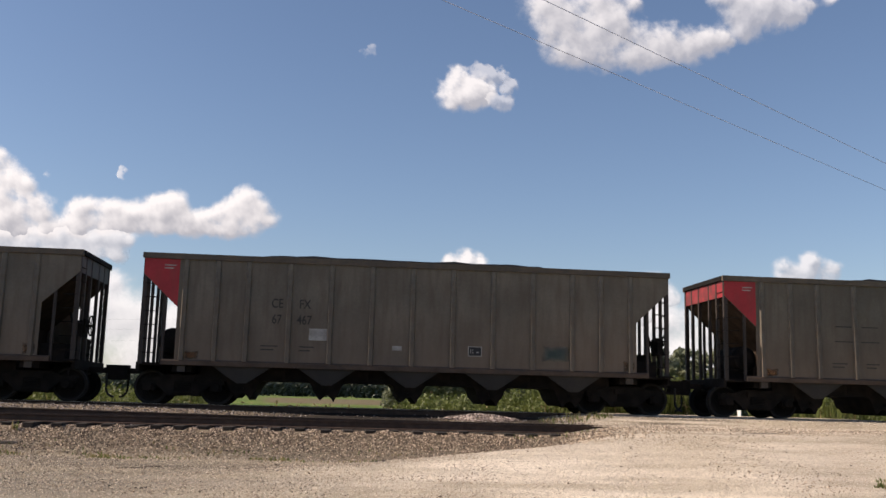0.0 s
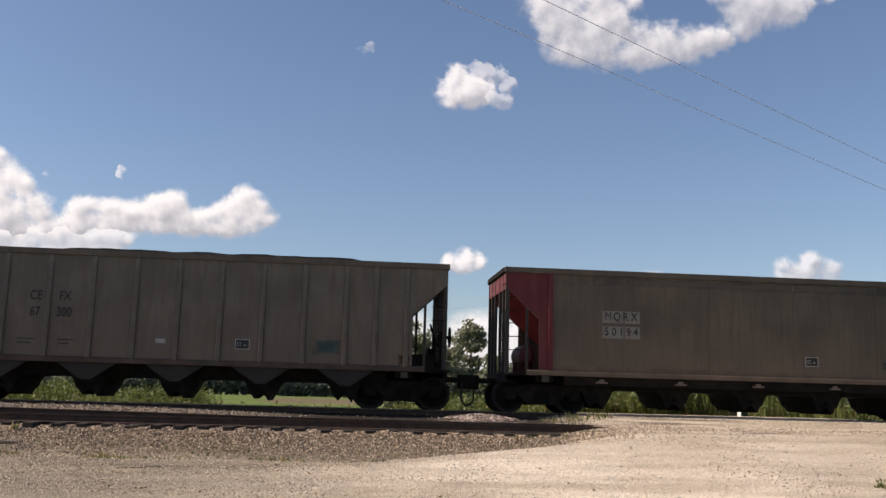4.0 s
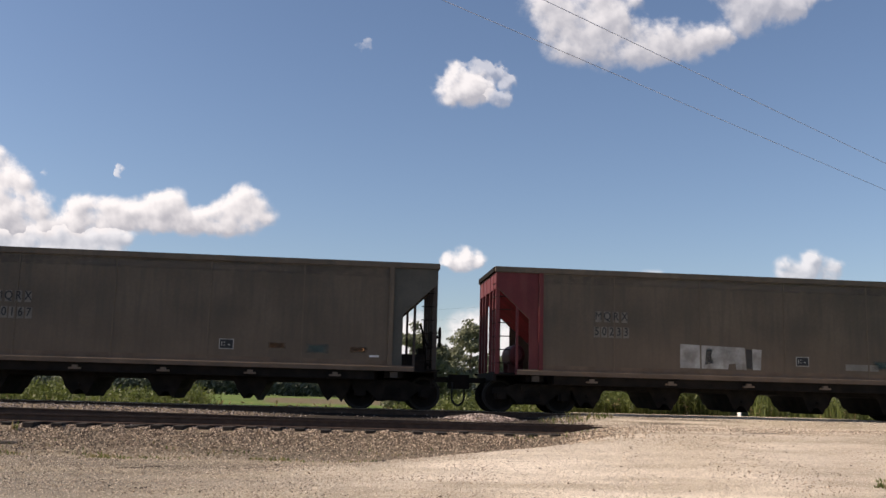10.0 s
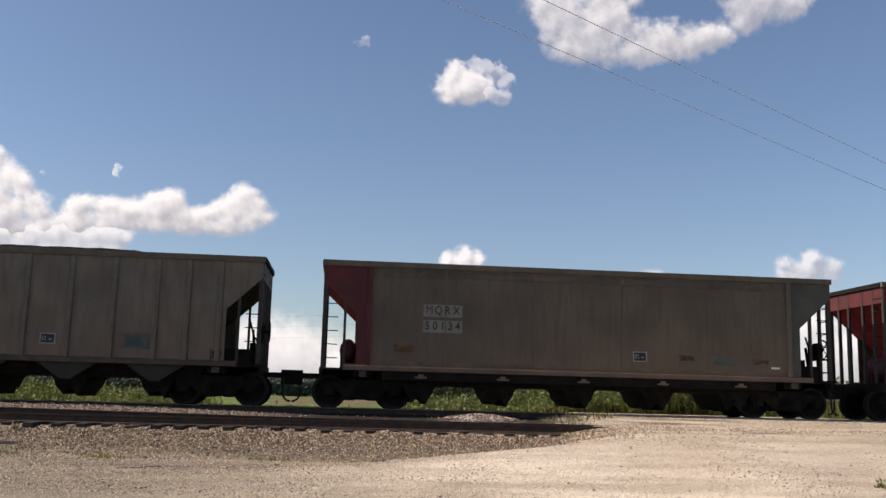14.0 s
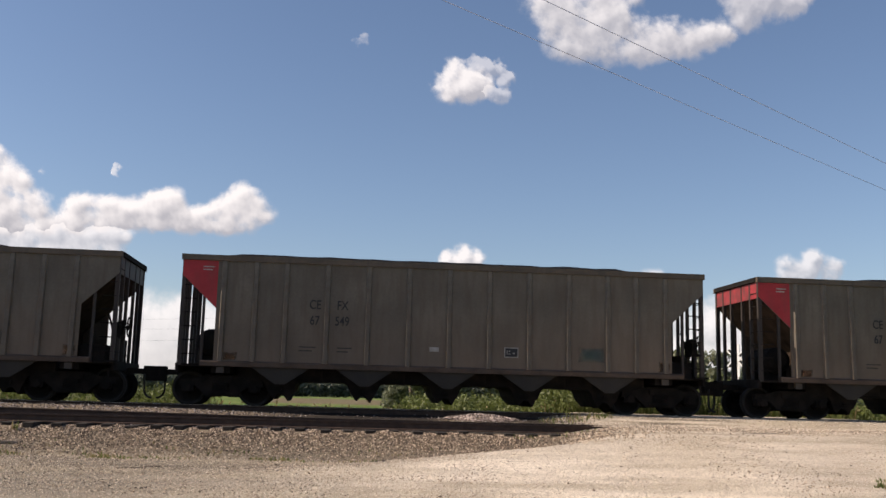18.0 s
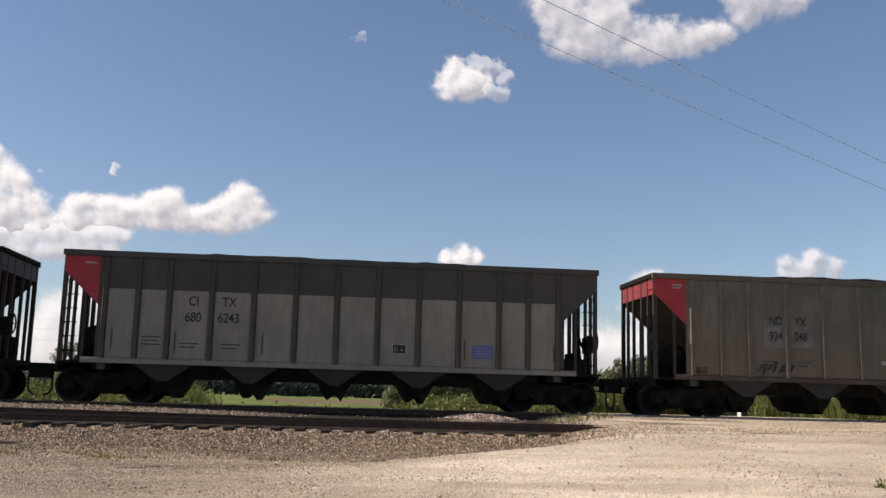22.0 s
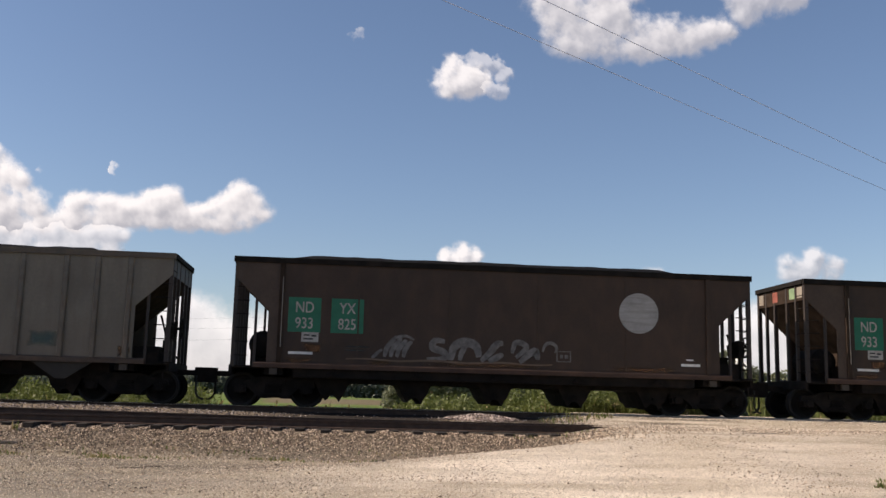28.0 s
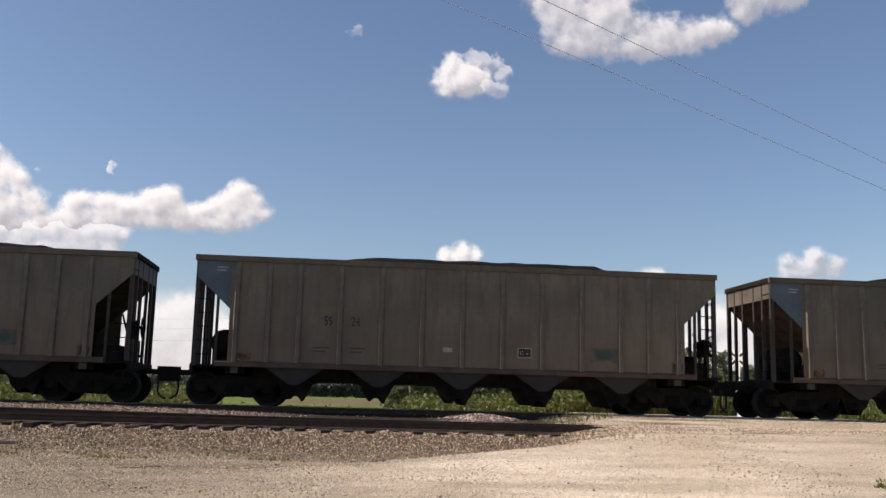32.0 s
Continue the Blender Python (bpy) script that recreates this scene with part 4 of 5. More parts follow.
def dress_smooth(car, s):
    x = -3.98
    up, lo = s["text"]
    patch(car, "top_band", -6.0, 6.0, TOP - 0.44, TOP - 0.16, TOP_BAND, -SIDE - 0.003, "paler band under the top chord")
    strong = s.get("plates", True)
    for word, z in ((up, 2.72), (lo, 2.29)):
        if strong:
            patch(car, "number_panel", x - 0.54, x + 0.54, z - 0.17, z + 0.17, PLATE_GREY)
        for i, ch in enumerate(word):
            cx = x + (i - (len(word) - 1) / 2) * (0.25 if len(word) == 4 else 0.21)
            if not strong:
                patch(car, "number_panel", cx - 0.085, cx + 0.085, z - 0.15, z + 0.15, PLATE_FAINT)
            marking(car, ch, cx, z + 0.01, 0.32, BLACK, None, 0.82)
    small_marks(car, 1.61, False)
    patch(car, "sill_stripe", -5.95, 5.95, 1.19, 1.32, SILL, -SIDE - 0.004, "rusty orange-brown stripe along the sill")
    patch(car, "paint_patch", 3.7, 4.35, 1.45, 1.72, GREEN_FADED)
    patch(car, "rust_patch", 4.9, 5.4, 1.50, 1.66, RUST)
    patch(car, "label_plate", 5.45, 5.7, 1.40, 1.45, WHITE)
    if s.get("yellow"):
        patch(car, "rust_patch", -5.3, -4.75, 1.55, 1.78, RUST)
        patch(car, "rust_patch", 2.7, 3.2, 1.55, 1.72, RUST)
    if s.get("white"):
        prism_patch(car, "white_patch", [(-2.0, 1.36), (-1.99, 2.03), (-0.62, 1.99), (-0.10, 1.98), (-0.06, 1.36), (-0.36, 1.36), (-0.38, 1.53), (-0.58, 1.50), (-0.60, 1.36)],
                    PLATE_PALE, "ragged white painted-over patch")
        prism_patch(car, "white_patch", [(0.12, 1.36), (0.12, 1.95), (0.40, 1.93), (0.36, 1.36)], PLATE_PALE)
        prism_patch(car, "white_patch", [(-0.06, 1.40), (-0.06, 1.94), (0.12, 1.93), (0.12, 1.38)], FADED_BLACK)
        prism_patch(car, "dark_smudge", [(-1.28, 1.46), (-1.22, 1.96), (-1.04, 1.92), (-1.10, 1.72), (-1.02, 1.52)], SMUDGE, y=-SIDE - 0.010)
        patch(car, "white_patch", 2.9, 3.9, 1.42, 1.60, PLATE_GREY)


def dress_brown(car, s):
    up1, up2, lo1, lo2 = s["text"]
    disc(car, 3.98 if s["block"] == "green" else 4.16, 2.85, 0.57, s["disc"], "large round pale grey emblem disc")
    if s["block"] == "green":
        for x in (-5.36, -4.20):
            patch(car, "number_panel", x - 0.44, x + 0.44, 2.02, 2.96, GREEN, label="bright green painted panel")
        split_number(car, "ND", "YX", lo1, lo2, LABEL_PAINT, -4.78, 2.68, 0.42, 0.58, 0.80)
        patch(car, "white_patch", -5.42, -4.96, 1.76, 2.02, LABEL_PAINT)
        for x0, x1, z0, z1 in ((-5.36, -5.20, 1.92, 1.96), (-5.15, -5.02, 1.90, 1.95), (-5.36, -5.10, 1.82, 1.86)):
            patch(car, "lettering_bar", x0, x1, z0, z1, BLACK, -SIDE - 0.010)
        bars(car, -3.9, 1.65, 0.7, GREEN_FADED)
        patch(car, "rust_patch", -5.35, -4.85, 1.45, 1.72, RUST)
        # thin pale strip painted as the highlight along the end stake
        patch(car, "paint_scrape", -5.98, -5.955, 1.6, 3.5, PLATE_GREY, -SIDE - 0.064)
    else:
        patch(car, "maroon_panel", -5.94, -2.95, 1.20, TOP - 0.16, MAROON, -SIDE - 0.003, "dark maroon painted end section")
        split_number(car, "ND", "YX", lo1, lo2, PALE, -4.60, 2.70, 0.42, 0.58, 0.86)
        rng = random.Random(s["k"])
        for i in range(7):
            x0, z1 = -5.45 + 0.07 * i, 3.42 - rng.uniform(0, 0.15)
            patch(car, "paint_drip", x0, x0 + rng.uniform(0.012, 0.03), z1 - rng.uniform(0.1, 0.38), z1, PLATE_GREY)
        for i in range(4):
            x0 = -4.22 + 0.10 * i
            patch(car, "lettering_bar", x0, x0 + 0.06, 3.36, 3.41, PLATE_GREY)
            patch(car, "paint_drip", x0 + 0.03, x0 + 0.045, 3.30 - rng.uniform(0.1, 0.45), 3.30, PLATE_GREY)
        for x0, z in ((-4.30, 1.70), (-3.82, 1.70), (-4.30, 1.55), (-3.82, 1.55)):
            patch(car, "lettering_bar", x0, x0 + 0.36, z, z + 0.035, PLATE_GREY)
        patch(car, "cream_patch", -HALF + 0.15, -6.1, TOP - 0.62, TOP - 0.22, s.get("cream", CREAM), -SIDE - 0.010, "cream rectangle on the corner")
        for z0, z1 in ((3.28, 3.62), (3.02, 3.22), (2.45, 2.62), (2.28, 2.40), (1.96, 2.02)):
            patch(car, "paint_scrape", -4.53, -4.49, z0, z1, PALE)
        # the stake's highlight, painted as one pale line
        patch(car, "paint_scrape", -5.98, -5.95, 1.35, 3.6, PLATE_GREY, -SIDE - 0.064)
    for y0, y1, mat in ((-1.42, -1.10, CREAM), (-0.95, -0.62, GREEN_PATCH if s["block"] == "green" else CREAM), (0.15, 0.48, RED_PATCH if s["block"] == "green" else CREAM), (1.12, 1.42, CREAM)):
        bm = bmesh.new()
        box(bm, -HALF + 0.010, -HALF + 0.016, y0, y1, TOP - 0.52, TOP - 0.20)
        part("end_patch", bm, mat, car, "faded paint patch on the end")
    patch(car, "label_plate", -5.75, -5.1, 1.42, 1.49, WHITE)
    patch(car, "label_plate", 5.2, 5.75, 1.40, 1.47, WHITE)
    patch(car, "label_plate", 5.35, 5.55, 1.56, 1.60, WHITE)
    for x0, x1 in ((-5.9, -5.1), (-3.6, -2.9), (-2.2, 1.4), (3.1, 5.2)):
        patch(car, "rust_patch", x0, x1, 1.19, 1.34, RUST, -SIDE - 0.004)
    if s.get("graffiti"):
        graffiti(car)
    if s["block"] != "green":
        patch(car, "data_plate", 2.0, 2.4, 1.45, 1.62, FADED_BLACK)
        patch(car, "rust_patch", -5.75, -5.2, 1.24, 1.38, RUST)


def graffiti(car):
    """A row of fat, leaning spray-painted loops and flourishes that overlap."""
    rng = random.Random(12)

    def ribbon(pts, fat, y, mat):
        bm = bmesh.new()
        left, right = [], []
        for q, (px, pz) in enumerate(pts):
            ax, az = pts[max(0, q - 1)]
            bx, bz = pts[min(len(pts) - 1, q + 1)]
            d = Vector((bx - ax, 0, bz - az)).normalized()
            t = fat * (0.35 + 0.65 * math.sin(math.pi * (0.1 + 0.8 * q / (len(pts) - 1))))
            left.append(bm.verts.new((px - d.z * t, y, pz + d.x * t)))
            right.append(bm.verts.new((px + d.z * t, y, pz - d.x * t)))
        for q in range(len(pts) - 1):
            bm.faces.new((left[q], left[q + 1], right[q + 1], right[q]))
        part("graffiti_stroke", bm, mat, car, "pale leaning spray-painted flourish")
    def along(pts, n=6):
        """A smooth run through a few corner points."""
        out, ends = [], [pts[0]] + pts + [pts[-1]]
        for a, b, c, d in zip(ends, ends[1:], ends[2:], ends[3:]):
            for q in range(n):
                u = q / n
                out.append(tuple(0.5 * (2 * b[m] + (c[m] - a[m]) * u + (2 * a[m] - 5 * b[m] + 4 * c[m] - d[m]) * u * u + (3 * b[m] - a[m] - 3 * c[m] + d[m]) * u ** 3) for m in (0, 1)))
        return out + [pts[-1]]
    left, low, high = -3.5, 1.38, 1.98
    # leaning letters: a tall stroke fan, an S, a fat arch, a slashed loop, a thin arch
    shapes = [([(0.0, low), (0.28, low + 0.24)], 0.05)]
    for q in range(4):
        shapes.append(([(0.34 + 0.17 * q, low + 0.04), (0.42 + 0.17 * q, low + 0.30), (0.66 + 0.14 * q, high - 0.04 * q)], 0.07))
    shapes.append(([(0.45, low + 0.42), (0.62, high - 0.04), (0.92, high + 0.02), (1.15, high - 0.08)], 0.04))
    shapes.append(([(2.0, high - 0.10), (1.72, high - 0.08), (1.66, low + 0.33), (1.98, low + 0.20), (1.95, low + 0.03), (1.50, low)], 0.10))
    shapes.append(([(2.16, low), (2.26, low + 0.38), (2.55, high - 0.10), (2.86, low + 0.40), (2.94, low + 0.10)], 0.13))
    shapes.append(([(2.40, low), (2.50, low + 0.30), (2.62, low + 0.44)], 0.08))
    shapes.append(([(3.00, low), (3.30, low + 0.30), (3.45, high - 0.12), (3.62, high - 0.10)], 0.10))
    shapes.append(([(3.22, low), (3.62, low + 0.20)], 0.09))
    shapes.append(([(3.86, low + 0.24), (3.98, high - 0.06), (4.28, high - 0.18), (3.98, low + 0.12)], 0.08))
    shapes.append(([(4.08, low), (4.50, low + 0.32), (4.58, low + 0.08)], 0.10))
    shapes.append(([(4.72, low + 0.30), (4.80, high - 0.10), (4.98, high - 0.05), (5.12, low + 0.44), (5.08, low + 0.28)], 0.05))
    for i, (pts, fat) in enumerate(shapes):
        run = [(left + px + rng.uniform(-0.01, 0.01), pz) for px, pz in along(pts)]
        ribbon(run, fat, -SIDE - 0.008 - 0.0012 * i, GRAFFITI)
    ribbon([(-4.2 + 0.3 * q, 1.33 + 0.02 * math.sin(q)) for q in range(20)], 0.03, -SIDE - 0.016, SILL)
    for x0, x1, z0, z1 in ((1.62, 1.65, 1.42, 1.72), (2.00, 2.03, 1.42, 1.72), (1.62, 2.03, 1.42, 1.445), (1.62, 2.03, 1.695, 1.72), (1.72, 1.80, 1.52, 1.62), (1.85, 1.95, 1.52, 1.62)):
        patch(car, "graffiti_stroke", x0, x1, z0, z1, GRAFFITI, -SIDE - 0.016)


def ribbed(k, text, label, **more):
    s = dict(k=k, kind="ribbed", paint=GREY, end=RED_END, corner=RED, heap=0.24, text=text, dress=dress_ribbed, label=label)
    s.update(more)
    return s


def smooth(k, text, label, **more):
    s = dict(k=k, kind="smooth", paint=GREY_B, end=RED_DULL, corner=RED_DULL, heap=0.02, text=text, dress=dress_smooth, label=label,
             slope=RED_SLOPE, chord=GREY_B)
    s.update(more)
    return s


def brown(k, text, label, **more):
    s = dict(k=k, kind="brown", paint=BROWN_OLIVE, end=MAROON, corner=MAROON, heap=0.18, text=text, dress=dress_brown, label=label,
             disc=PALE, block="maroon", brown=True, chord=DARK, pad=DARK, sill=SILL_BROWN, slope=MAROON)
    s.update(more)
    return s


G = "weathered grey ribbed coal hopper car, red corner, loaded"
M = "grey-brown smooth-sided coal hopper car, dull red ends"
CARS = [
    ribbed(-1, None, G, ink=FADED_BLACK),
    ribbed(0, ("CE", "FX", "67", "467"), G + " with white patch", ink=FADED_BLACK, white=True),
    ribbed(1, ("CE", "FX", "67", "621"), G),
    smooth(2, ("MQRX", "50194"), M + ", pale number panels"),
    ribbed(3, ("CE", "FX", "67", "300"), G),
    ribbed(4, ("ND", "YX", "933", "089"), "paler grey ribbed coal hopper car, red corner, loaded", heap=0.14, paint=GREY_LIGHT),
    smooth(5, ("MQRX", "50213"), M + ", yellowed patches", yellow=True, plates=False),
    smooth(6, ("MQRX", "50233"), M + ", ragged white patches", white=True, plates=False, post=RED_DULL),
    smooth(7, ("MQRX", "50167"), M, yellow=True, plates=False, post=RED_DULL),
    smooth(8, ("MQRX", "50125"), M + ", pale number panels", end=RED_DARK, corner=RED_DARK),
    smooth(9, ("MQRX", "50134"), M + ", pale number panels", yellow=True, end=RED_DARK, corner=RED_DARK),
    ribbed(10, ("CE", "FX", "67", "490"), G, ink=FADED_BLACK),
    ribbed(11, ("CE", "FX", "67", "591"), G),
    ribbed(12, ("CE", "FX", "67", "549"), G),
    ribbed(13, ("CE", "FX", "67", "354"), G + " with white patch", ink=FADED_BLACK, white=True),
    ribbed(14, ("ND", "YX", "934", "048"), G + " with pale panels", plates=True, green=False),
    dict(k=15, kind="panelled", paint=BAND_DARK, end=RED_END, corner=RED, heap=0.2, text=("CI", "TX", "680", "6243"), dress=dress_panelled,
         label="coal hopper car with pale lower panels between dark ribs", rib=RIB_DARK, chord=TEAL_DARK, sill=GREY_PALE),
    brown(16, ("ND", "YX", "933", "961"), "olive-brown coal hopper car with a maroon section and pale disc"),
    brown(17, ("ND", "YX", "933", "969"), "olive-brown coal hopper car with a maroon section and pale disc", cream=SILL),
    brown(18, ("ND", "YX", "933", "828"), "dark brown coal hopper car with green number panels", paint=BROWN, end=SLOPE, slope=SLOPE, corner=CORNER_BROWN, block="green", heap=0.27),
    brown(19, ("ND", "YX", "933", "825"), "dark brown coal hopper car with green panels and graffiti", paint=BROWN, end=SLOPE, slope=SLOPE, corner=CORNER_BROWN, block="green", graffiti=True, heap=0.27, disc=DISC_GREY),
    ribbed(20, ("CE", "FX", "67", "605"), "paler grey ribbed coal hopper car, red corner, loaded", paint=GREY_LIGHT),
    ribbed(21, ("MB", "KX", "59", "25"), "weathered grey ribbed coal hopper car with a dull blue corner", corner=BLUE, end=END_GREY, heap=0.36, ink=FADED_BLACK),
    ribbed(22, ("", "", "59", "24"), "weathered grey ribbed coal hopper car with a dull blue corner", corner=BLUE, end=END_GREY, heap=0.3, ink=SMUDGE),
    ribbed(23, None, "weathered grey ribbed coal hopper car with a dull blue corner", corner=BLUE, end=END_GREY, heap=0.27),
]
TRAIN = [(s["k"], build_car(s)) for s in CARS]
# ---------- stones ----------
def stone_points(rng):
    """A rough, six-sided pebble of about unit size."""
    pts = [(0, 0, 0.45 * rng.uniform(0.7, 1.3)), (0, 0, -0.3)]
    a0 = rng.uniform(0, 6.28)
    for i in range(5):
        a = a0 + i * 1.2566 + rng.uniform(-0.25, 0.25)
        r = rng.uniform(0.38, 0.62)
        pts.append((r * math.cos(a), r * math.sin(a), rng.uniform(-0.1, 0.18)))
    fs = []
    for i in range(5):
        j = (i + 1) % 5
        fs += [(0, 2 + i, 2 + j), (1, 2 + j, 2 + i)]
    return pts, fs


def scatter_stones(name, count, where, size, mat, label, category, seed):
    rng = random.Random(seed)
    kinds = [stone_points(rng) for _ in range(12)]
    verts, faces = [], []
    for _ in range(count):
        spot = where(rng)
        if spot is None:
            continue
        x, y = spot
        s = rng.uniform(*size)
        pts, fs = rng.choice(kinds)
        c, d = math.cos(rng.uniform(0, 6.28)), math.sin(rng.uniform(0, 6.28))
        n = math.hypot(c, d) or 1
        c, d = c / n, d / n
        z = ground_z(x, y)
        b = len(verts)
        verts += [(x + s * (c * px - d * py), y + s * (d * px + c * py), z + s * pz + 0.15 * s) for px, py, pz in pts]
        faces += [tuple(b + i for i in f) for f in fs]
    me = bpy.data.meshes.new(name)
    me.from_pydata(verts, [], faces)
    me.materials.append(mat)
    return tagged(new(name, me), label, category, kind="stuff")


def stone_material(name, dark, light, pink):
    m = bpy.data.materials.new(name)
    m.use_nodes = True
    n, l = m.node_tree.nodes, m.node_tree.links
    b = n["Principled BSDF"]
    b.inputs["Roughness"].default_value = 0.85
    geo = n.new("ShaderNodeNewGeometry")
    ramp = n.new("ShaderNodeValToRGB")
    e = ramp.color_ramp.elements
    e[0].color, e[1].color = (*dark, 1), (*light, 1)
    k = ramp.color_ramp.elements.new(0.6)
    k.color = (*pink, 1)
    l.new(geo.outputs["Random Per Island"], ramp.inputs["Fac"])
    l.new(ramp.outputs["Color"], b.inputs["Base Color"])
    return m


BALLAST = stone_material("ballast_stone", (0.038, 0.028, 0.021), (0.70, 0.56, 0.415), (0.202, 0.142, 0.097))
BALLAST_GREY = stone_material("grey_ballast_stone", (0.032, 0.027, 0.025), (0.50, 0.43, 0.40), (0.112, 0.089, 0.081))
PEBBLE = stone_material("road_pebble", (0.17, 0.135, 0.10), (0.86, 0.74, 0.60), (0.48, 0.39, 0.305))


def on_ballast(rng):
    x, y = rng.uniform(-12.5, 7.4), 19.9 + 2.35 * rng.random() ** 0.5
    if y > 21.70 + 0.12 * noise.noise((x * 0.9, 3, 8)) and abs((x + 30.0) % 0.53 - 0.265) > 0.265 - 0.13 and noise.noise((x * 0.8, 0, 61)) > -0.12:
        return None         # the tie ends lie bare
    if x > road_left(y) - 2.0 + 3.6 * rng.random() or rng.random() > smooth01(20.1 + 0.8 * noise.noise((x * 0.7, 0, 6)), 21.3, y) + 0.05:
        return None
    return x, y


def between_tracks(rng):
    x, y = rng.uniform(-14.5, 8.0), rng.uniform(22.2, 27.0)
    if rng.random() < 0.96 * dark_and_shade_at(x, y, 0.4 * noise.noise((x, y, 2))):
        return None
    if x > road_left(y) + 0.2 + 1.2 * rng.random() or (y < 23.9 and rng.random() < 0.4):
        return None
    return x, y


def on_yard(rng):
    y = 10.0 + 11.5 * rng.random() ** 0.8
    x = rng.uniform(-0.42 * y - 1, 0.66 * y + 1)
    return x, y


scatter_stones("ballast_stones", 36000, on_ballast, (0.018, 0.050), BALLAST, "angular pink-grey ballast stones on the track shoulder", "ballast", 1)
scatter_stones("ballast_stones", 15000, between_tracks, (0.026, 0.062), BALLAST_GREY, "angular grey ballast stones between the two tracks", "ballast", 2)
def on_heap(rng):
    a, q = rng.uniform(0, 6.28), rng.random() ** 0.5
    return HEAP[0] + 0.95 * q * math.cos(a), HEAP[1] + 0.5 * q * math.sin(a)


HEAP_STONE = stone_material("pale_crushed_rock", (0.10, 0.075, 0.065), (0.50, 0.41, 0.36), (0.24, 0.185, 0.16))
scatter_stones("ballast_heap", 900, on_heap, (0.04, 0.09), HEAP_STONE, "low heap of pale pinkish crushed rock between the tracks", "ballast", 8)
scatter_stones("gravel_stones", 90000, on_yard, (0.007, 0.019), PEBBLE, "loose tan gravel pebbles on the yard", "gravel", 3)
def on_lane(rng):
    x, y = rng.uniform(-9.5, 2.5), rng.uniform(12.5, 20.5)
    return (x, y) if noise.noise((x * 0.5, y * 0.9, 15)) > -0.15 + 0.12 * x / 3 else None


scatter_stones("gravel_stones", 12000, on_lane, (0.009, 0.026), BALLAST, "dark grey chips strewn over the yard beside the track", "gravel", 11)
scatter_stones("gravel_stones", 5000, on_lane, (0.010, 0.024), PEBBLE, "pale chips strewn over the yard beside the track", "gravel", 41)
def on_spill(rng):
    y = rng.uniform(18.6, 21.9)
    x = road_left(y) + rng.gauss(0.2, 1.3)
    return x, y


scatter_stones("ballast_stones", 4200, on_spill, (0.014, 0.045), BALLAST, "stray ballast stones spilled over the edge of the gravel road", "ballast", 23)


def on_right(rng):
    y = rng.uniform(11, 22)
    x = y * rng.uniform(0.30, 0.62)
    return (x, y) if noise.noise((x * 0.6, y * 0.6, 19)) > 0.0 else None


scatter_stones("gravel_stones", 3000, on_right, (0.012, 0.036), BALLAST, "dark stone chips on the far side of the gravel road", "gravel", 14)
def on_crossing(rng):
    return rng.uniform(5.5, 18.0), rng.uniform(21.0, 26.6)


scatter_stones("gravel_stones", 9000, on_crossing, (0.012, 0.034), PEBBLE, "pale gravel packed between the rails of the crossing", "gravel", 27)
scatter_stones("gravel_stones", 2200, on_crossing, (0.012, 0.036), BALLAST, "dark stone chips between the rails of the crossing", "gravel", 28)
scatter_stones("gravel_stones", 150, on_yard, (0.024, 0.05), BALLAST, "scattered larger stones on the gravel", "gravel", 5)


CLODS = ((1.17, 18.0, 0.45, 30), (0.75, 17.2, 0.3, 14), (1.6, 18.9, 0.3, 16), (-3.1, 14.0, 0.22, 9), (-2.75, 13.9, 0.1, 4), (-4.97, 16.0, 0.12, 5), (-3.4, 16.4, 0.5, 8))


def on_clods(rng):
    cx, cy, r, _ = rng.choices(CLODS, [c[3] for c in CLODS])[0]
    return cx + rng.gauss(0, r * 0.5), cy + rng.gauss(0, r * 0.35)


CLOD = stone_material("dark_clod", (0.03, 0.025, 0.02), (0.16, 0.13, 0.10), (0.06, 0.05, 0.04))
scatter_stones("gravel_clods", 80, on_clods, (0.014, 0.046), CLOD, "dark earth clods and stones lying on the gravel", "clods", 17)


# ---------- weeds and grass ----------
def blades(name, spots, seed, mat, label, category, leafy=0.5):
    """Upright stems with narrow bent leaves. spots: x, y, height."""
    rng = random.Random(seed)
    verts, faces = [], []
    for x, y, h in spots:
        z = ground_z(x, y) - 0.02
        lean = Vector((rng.gauss(0, 0.16), rng.gauss(0, 0.16), 1)).normalized()
        w = rng.uniform(0.010, 0.022) + 0.012 * h
        a = rng.uniform(0, math.pi)
        side = Vector((math.cos(a), math.sin(a), 0)) * w
        base, mid = Vector((x, y, z)), Vector((x, y, z)) + lean * h * 0.55
        tip = Vector((x, y, z)) + lean * h + Vector((rng.gauss(0, 0.12), rng.gauss(0, 0.12), 0)) * h
        b = len(verts)
        verts += [base - side, base + side, mid + side * 0.8, mid - side * 0.8, tip]
        faces += [(b, b + 1, b + 2, b + 3), (b + 3, b + 2, b + 4)]
        if h > 0.35 and rng.random() < leafy:
            for _ in range(5):
                c = base + lean * h * rng.uniform(0.3, 1.0)
                d = Vector((rng.gauss(0, 1), rng.gauss(0, 1), rng.gauss(0.3, 0.5))).normalized()
                e = d.cross(Vector((rng.gauss(0, 1), rng.gauss(0, 1), rng.gauss(0, 1)))).normalized()
                ln, wd = rng.uniform(0.08, 0.20), rng.uniform(0.025, 0.05)
                b = len(verts)
                verts += [c, c + d * ln * 0.5 + e * wd, c + d * ln, c + d * ln * 0.5 - e * wd]
                faces.append((b, b + 1, b + 2, b + 3))
    me = bpy.data.meshes.new(name)
    me.from_pydata([tuple(v) for v in verts], [], faces)
    me.materials.append(mat)
    return tagged(new(name, me), label, category, kind="stuff")


